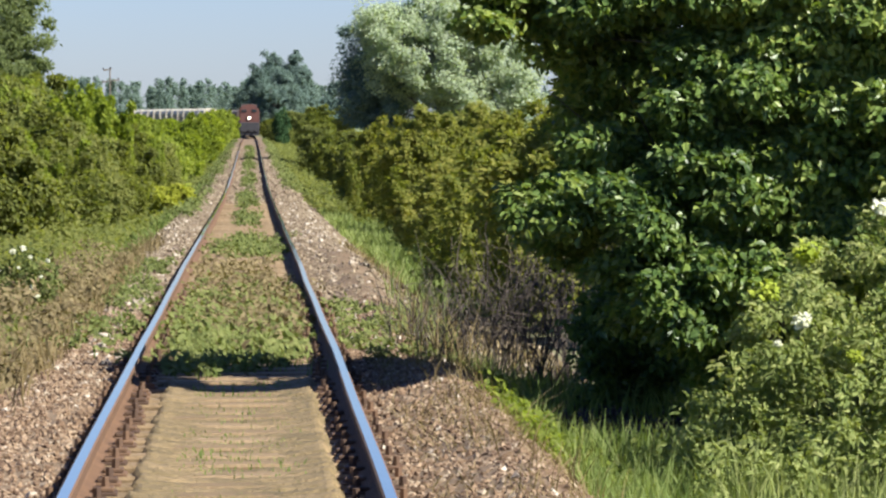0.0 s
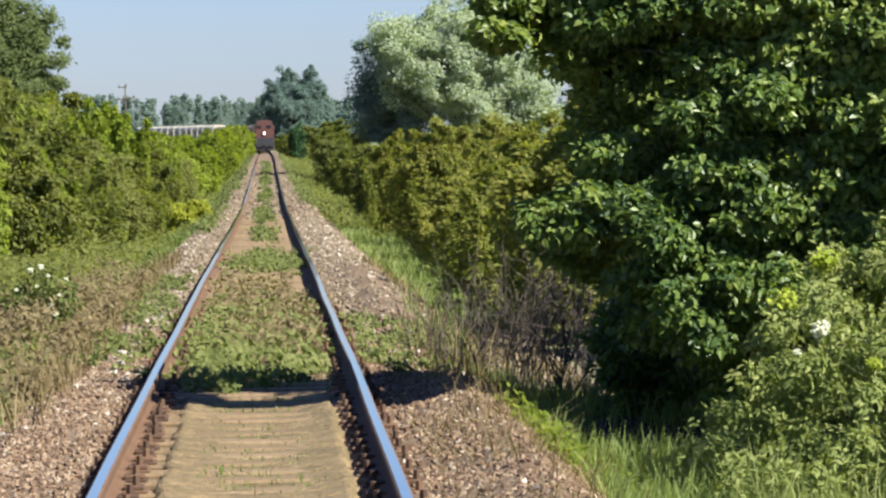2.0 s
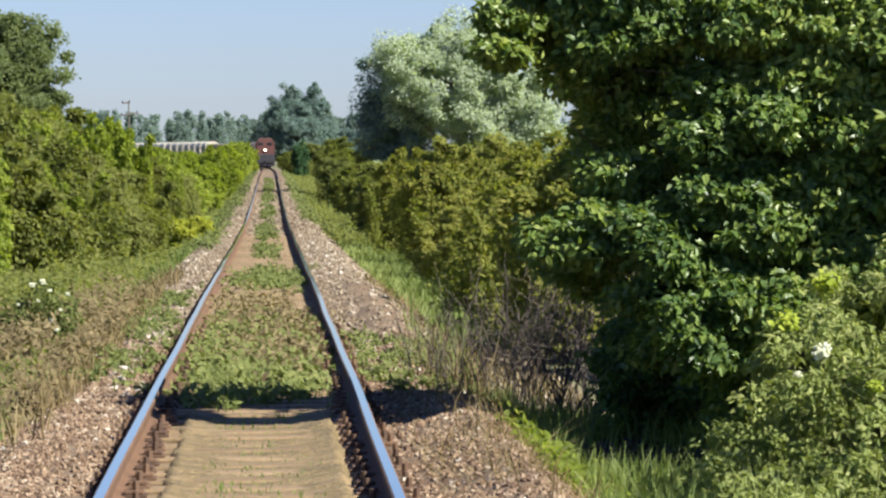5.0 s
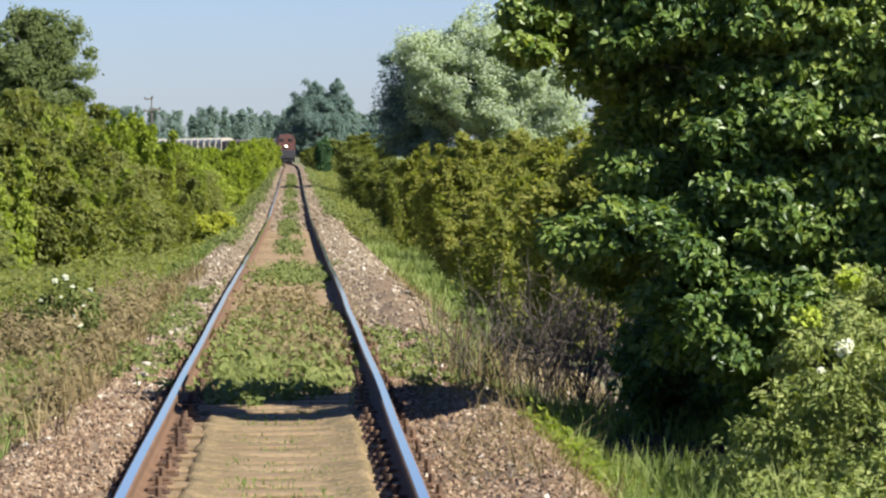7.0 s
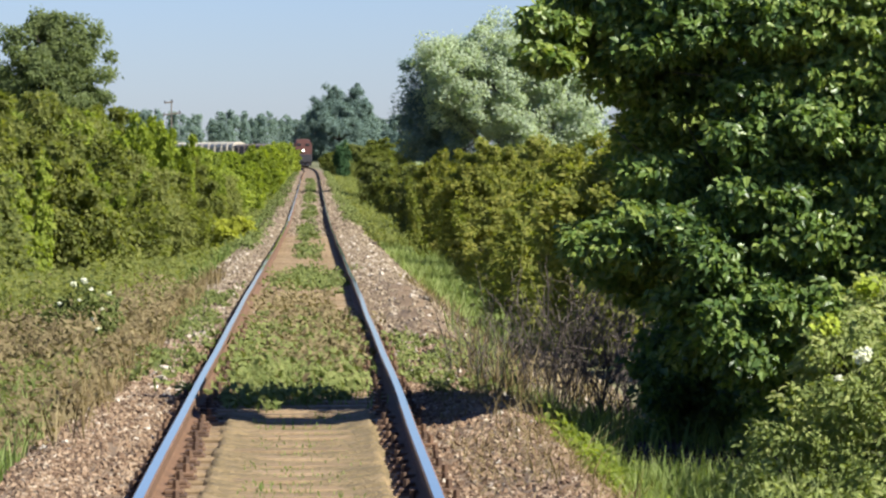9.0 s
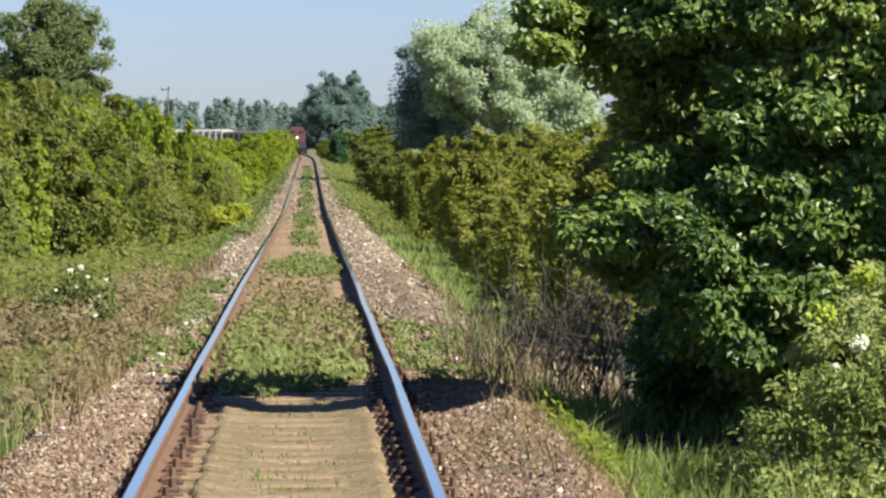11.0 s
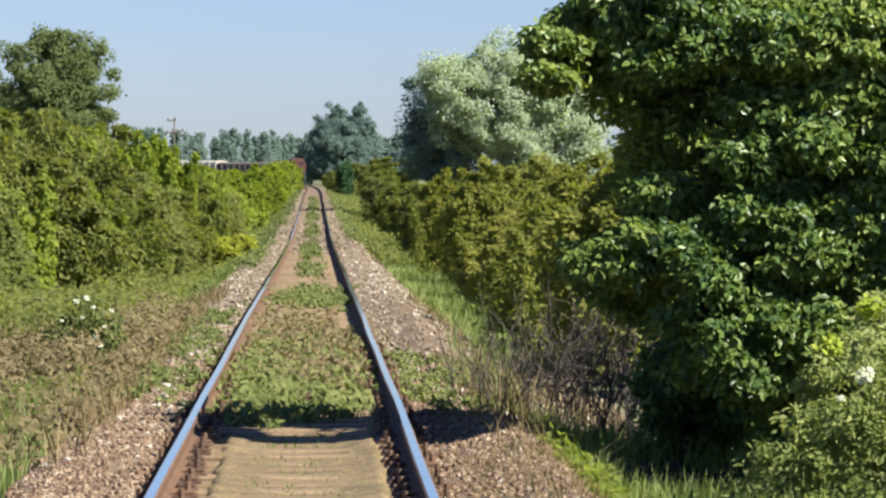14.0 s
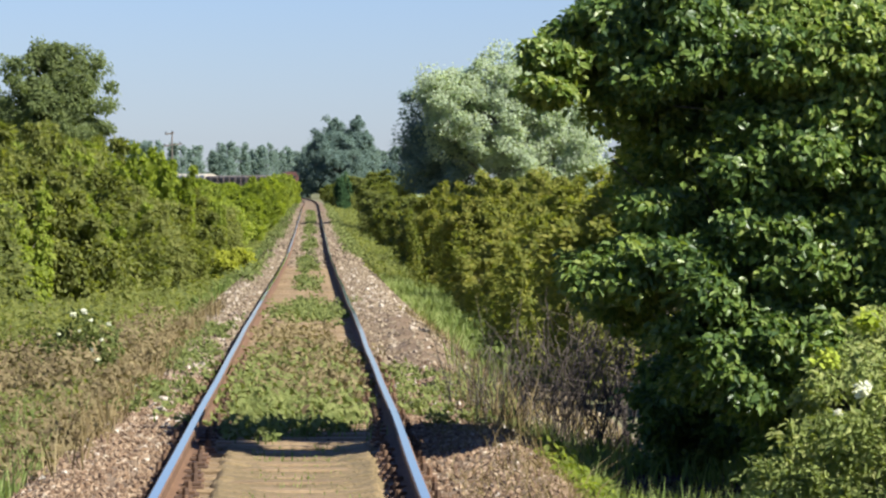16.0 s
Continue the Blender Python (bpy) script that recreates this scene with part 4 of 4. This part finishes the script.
pale = shrub(49, SILVER_LEAF, 1.8, 2.2, (0.14, 0.08), 60, 110, "small pale silvery sapling behind the hedge")
plant_row(pale, [(5.5, 190, 0, 0.9, 1.25)], "right hedge bushes")
mound = shrub(47, MOUND_LEAF, 1.6, 0.8, (0.1, 0.05), 60, 120, "low yellow-green mound of leaves by the ballast")
plant_row(mound, [(-2.4, 122, 0, 1.0, 1.25), (-2.3, 131, 90, 0.9, 1.0)], "left hedge bushes")


# ---- trees ----
def tree(name, seed, crowns, per, leaf, mat, label, where, trunk, fork=0.25, limbs=60):
    e = np.random.default_rng(seed)
    c = np.concatenate([crown(e, n, at, radii, ball, shell) for n, at, radii, ball, shell in crowns])
    ob = plant(name, c, per, leaf, mat, e, trunk=trunk, fork=fork, stems=1, trunk_name="trunk", crown_name="crown", limbs=limbs, detail=False)
    ob.matrix_basis = pose(where[0], where[1], at_ground(*where) - 0.1)
    return tagged(ob, label, "tree")


tree("silver_poplar", 51, [(340, (-0.3, 0, 7.75), (5.3, 4.5, 3.8), 0.75, 0.3), (120, (3.2, -1, 5.2), (3.6, 3, 2.8), 0.75, 0.3)], 260, (0.2, 0.12), SILVER_LEAF,
     "broad tree with pale silvery foliage behind the hedge", (11.9, 250), 0.3)
tree("willow_tree", 52, [(190, (0, 0, 6.0), (3.0, 3.0, 4.4), 0.8, 0.25)], 240, (0.22, 0.11), WILLOW_LEAF, "grey-green willow tree beside the silvery tree", (8.6, 252), 0.25)
tree("poplar_tree", 53, [(340, (0.3, 0, 6.0), (3.5, 3.0, 4.6), 0.62, 0.3), (120, (0.4, 0, 3.4), (3.7, 3.0, 3.0), 0.55, 0.3), (30, (0.2, 0, 10.3), (1.3, 1, 0.9), 0.4, 0.1)], 220, (0.21, 0.11), POPLAR_LEAF, "tall green tree above the bushes", (-14.3, 215), 0.22)
tree("poplar_tree", 54, [(190, (0, 0, 6.0), (2.8, 2.6, 4.9), 0.62, 0.35)], 220, (0.21, 0.11), POPLAR_LEAF, "tall green tree above the bushes", (-19.2, 225), 0.22)
# far oaks carry the haze in their leaf colour
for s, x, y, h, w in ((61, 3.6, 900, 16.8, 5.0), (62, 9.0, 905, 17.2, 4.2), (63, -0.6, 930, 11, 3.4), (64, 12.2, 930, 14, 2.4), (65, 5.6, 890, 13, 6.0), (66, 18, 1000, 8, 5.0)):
    tree("oak_tree", s, [(220, (0, 0, h * 0.52), (w, w, h * 0.46), 1.2, 0.4), (12, (w * 0.3, 0, h * 1.0), (w * 0.5, 2, h * 0.12), 0.8, 0.2)], 170, (0.4, 0.25), HAZED_OAK_LEAF, "dark green tree far down the line, haze mixed into its leaf colour", (x, y), 0.5)


def far_wood():
    e = np.random.default_rng(71)
    balls = []
    for x in np.concatenate([np.arange(-95, 30, 1.6), np.arange(20, 160, 6)]):
        y, h = 1300 + e.normal(0, 25), e.uniform(12.5, 15.5)
        for _ in range(36):
            z = e.uniform(0.02, 1)
            balls.append((x + e.normal(0, 1.0) * (1.15 - z), y + e.normal(0, 1.5), h * z - 1.4, 1.5 * (1.2 - z) + 0.4))
    balls = np.array(balls)
    return tagged(new("far_wood", leaves_mesh("far_wood", balls, 40, 0.7, 0.4, HAZED_LEAF, e, 0, False)), "distant row of trees on the horizon, bluish haze mixed into its leaf colour", "woods", kind="stuff")


far_wood()


# ---- utility pole ----
def utility_pole(x, y, h):
    ob = tagged(new("utility_pole"), "weathered wooden utility pole with two crossarms", "pole")
    bm = bmesh.new()
    r = bmesh.ops.create_cone(bm, cap_ends=True, segments=10, radius1=0.14, radius2=0.09, depth=h)
    bmesh.ops.translate(bm, vec=(0, 0, h / 2), verts=r["verts"])
    part("pole", bm, POLE_WOOD, ob)
    for z, w, off in ((h - 0.25, 1.1, -0.35), (h - 1.75, 2.4, 0.1)):
        bm = bevel_box(w, 0.16, 0.18, 0.03)
        arm = part("crossarm", bm, POLE_WOOD, ob)
        arm.matrix_basis = pose(off, -0.14, z, 0, -8, 0)
        for k in (-0.42, 0.42):
            bm = bmesh.new()
            r = bmesh.ops.create_cone(bm, cap_ends=True, segments=8, radius1=0.1, radius2=0.06, depth=0.26)
            i = part("insulator", bm, LOCO_DARK, arm)
            i.matrix_basis = pose(k * w, 0, 0.2)
    ob.matrix_basis = pose(x, y, at_ground(x, y))


utility_pole(-18.3, 520, 10.2)


# ---- the train ----
def body_section(bm, outline, y0, y1):
    """A body of one outline (x, z) from y0 to y1, closed at its ends."""
    a = [bm.verts.new((x, y0, z)) for x, z in outline]
    b = [bm.verts.new((x, y1, z)) for x, z in outline]
    n = len(outline)
    for i in range(n):
        bm.faces.new((a[i], a[(i + 1) % n], b[(i + 1) % n], b[i]))
    bm.faces.new(a[::-1])
    bm.faces.new(b)
    bmesh.ops.recalc_face_normals(bm, faces=bm.faces[:])


def arch(half, low, eave, top, n=9):
    return [(-half, low), (half, low), (half, eave)] + [(half * math.cos(a), eave + (top - eave) * math.sin(a)) for a in np.linspace(0.2, math.pi - 0.2, n)] + [(-half, eave)]


def cylinder(radius, depth, axis, segments=16):
    bm = bmesh.new()
    bmesh.ops.create_cone(bm, cap_ends=True, segments=segments, radius1=radius, radius2=radius, depth=depth)
    turn = {"x": Matrix.Rotation(radians(90), 4, "Y"), "y": Matrix.Rotation(radians(90), 4, "X"), "z": Matrix.Identity(4)}[axis]
    bmesh.ops.transform(bm, matrix=turn, verts=bm.verts)
    return bm


def placed(ob, x, y, z):
    ob.matrix_basis = pose(x, y, z)
    return ob


def wheelset(parent, y):
    ob = hang(new("wheelset", bm_mesh(cylinder(0.08, 1.6, "x", 8), "wheelset", LOCO_DARK)), parent)
    ob.matrix_basis = pose(0, y, 0.46)
    for x in (-0.74, 0.74):
        bm = cylinder(0.46, 0.13, "x", 20)
        placed(part("wheel", bm, LOCO_DARK, ob), x, 0, 0)
    return ob


def buffers(parent, y, way):
    for x in (-0.875, 0.875):
        b = placed(part("buffer", cylinder(0.11, 0.5, "y", 12), LOCO_DARK, parent), x, y + way * 0.25, 1.05)
        placed(part("buffer_head", cylinder(0.23, 0.05, "y", 16), LOCO_DARK, b), 0, way * 0.27, 0)
    placed(part("coupling", bevel_box(0.16, 0.5, 0.2, 0.03), LOCO_DARK, parent), 0, y + way * 0.25, 1.0)


def locomotive():
    ob = tagged(new("locomotive"), "red-brown diesel locomotive with a lit white headlamp", "locomotive")
    bm = bmesh.new()
    body_section(bm, arch(1.3, 1.5, 3.3, 4.2), 0.0, 15.5)
    bmesh.ops.bevel(bm, geom=[e for e in bm.edges if abs(e.verts[0].co.y - e.verts[1].co.y) < 1e-4], offset=0.14, segments=2, affect="EDGES")
    part("body", bm, LOCO_RED, ob)
    bm = bmesh.new()
    body_section(bm, arch(1.06, 3.95, 4.03, 4.26), 0.5, 15.0)
    part("roof", bm, LOCO_ROOF, ob)
    placed(part("frame", bevel_box(2.6, 15.9, 0.55, 0.05), LOCO_DARK, ob), 0, 7.75, 1.26)
    placed(part("buffer_beam", bevel_box(2.55, 0.3, 1.25, 0.05), LOCO_DARK, ob, "black buffer beam"), 0, -0.24, 1.3)
    placed(part("snow_plough", bevel_box(2.5, 0.12, 0.5, 0.03), LOCO_DARK, ob), 0, -0.2, 0.5)
    for x in (-0.64, 0.64):
        w = placed(part("cab_window", bevel_box(0.72, 0.06, 0.46, 0.04), LOCO_RED, ob, "dark cab window"), x, -0.02, 3.4)
        placed(part("pane", bevel_box(0.6, 0.04, 0.34, 0.02), DARK_GLASS, w), 0, -0.03, 0)
    lamp = placed(part("headlamp", cylinder(0.24, 0.2, "y", 20), LOCO_DARK, ob), 0, -0.06, 2.5)
    placed(part("lens", cylinder(0.16, 0.04, "y", 20), LAMP_GLOW, lamp, "glowing white headlamp lens"), 0, -0.11, 0)
    for y in (3.2, 12.3):
        b = placed(part("bogie", bevel_box(2.4, 3.6, 0.5, 0.08), LOCO_DARK, ob), 0, y, 0.62)
        for k in (-1.25, 1.25):
            wheelset(ob, y + k)
    placed(part("fuel_tank", bevel_box(2.3, 3.2, 0.7, 0.15), LOCO_DARK, ob), 0, 7.75, 0.75)
    buffers(ob, -0.38, -1)
    return ob


def wagon(cover, side, label, top=4.15):
    ob = tagged(new("goods_wagon"), label, "wagon", group="train wagons")
    bm = bmesh.new()
    body_section(bm, arch(1.4, 1.2, 3.2, top - 0.1), 0.8, 13.4)
    part("body", bm, side, ob)
    for y0, y1 in ((0.6, 1.1), (13.1, 13.6)):
        bm = bmesh.new()
        body_section(bm, arch(1.45, 1.3, 3.25, top), y0, y1)
        part("end_wall", bm, cover, ob)
    bm = bmesh.new()
    body_section(bm, [(x, z) for x, z in arch(1.47, 3.05, 3.25, top)], 1.1, 13.1)
    part("roof", bm, cover, ob)
    for y in np.linspace(2.5, 11.7, 6):
        for x in (-1.43, 1.43):
            placed(part("side_rib", bevel_box(0.08, 0.12, 1.8, 0), side, ob), x, y, 2.1)
    placed(part("underframe", bevel_box(2.5, 14.0, 0.35, 0.03), LOCO_DARK, ob), 0, 7.1, 1.1)
    for y in (2.3, 11.9):
        placed(part("bogie", bevel_box(2.2, 2.6, 0.4, 0.05), LOCO_DARK, ob), 0, y, 0.55)
        for k in (-0.9, 0.9):
            wheelset(ob, y + k)
    buffers(ob, 0.12, -1)
    return ob


def line_pose(y):
    """The pose of a vehicle whose rear end stands at y on the line."""
    a, b = y + 2.3, y + 11.9
    pa = Vector((float(bend_x(a)), a, float(rail_z(a))))
    pb = Vector((float(bend_x(b)), b, float(rail_z(b))))
    way = (pb - pa).normalized()
    turn = way.to_track_quat("Y", "Z").to_matrix().to_4x4()
    return Matrix.Translation(pa - way * 2.3) @ turn


SPEED, START, PITCH = 10.0, 505.0, 14.9
loco = locomotive()
brown = wagon(WAGON_GREY, WAGON_SIDE, "weathered brown covered goods wagon in the train", 3.7)
cream = wagon(WAGON_CREAM, WAGON_TAN, "goods wagon with a cream roof and ends", 4.15)
train = [(loco, START)]
for i in range(27):
    proto = brown if i < 14 else cream
    first = i in (0, 14)
    train.append((proto if first else copy_thing(proto, Matrix.Identity(4)), START + 16.9 + PITCH * i))


def motions():
    for thing, y in train:
        walk(thing, [(t, line_pose(y + SPEED * t)) for t in range(17)])
    for ws in [c for c in loco.children if c.name.startswith("wheelset")]:
        y = ws.location.y
        walk(ws, [(k / 15, pose(0, y, 0.46, -math.degrees(SPEED * k / 15 / 0.46), 0, 0)) for k in range(241)])
    for bough, pivot, ph in BOUGHS:  # leaves stirring in the wind
        rows = []
        for i in range(41):
            t = 0.4 * i
            rows.append((t, pose(*pivot, 0.9 * math.sin(2.9 * t + ph[0]) + 0.5 * math.sin(4.7 * t + ph[1]), 0.9 * math.sin(2.4 * t + ph[2]), 0.7 * math.sin(3.6 * t + ph[3]))))
        walk(bough, rows)


motions()
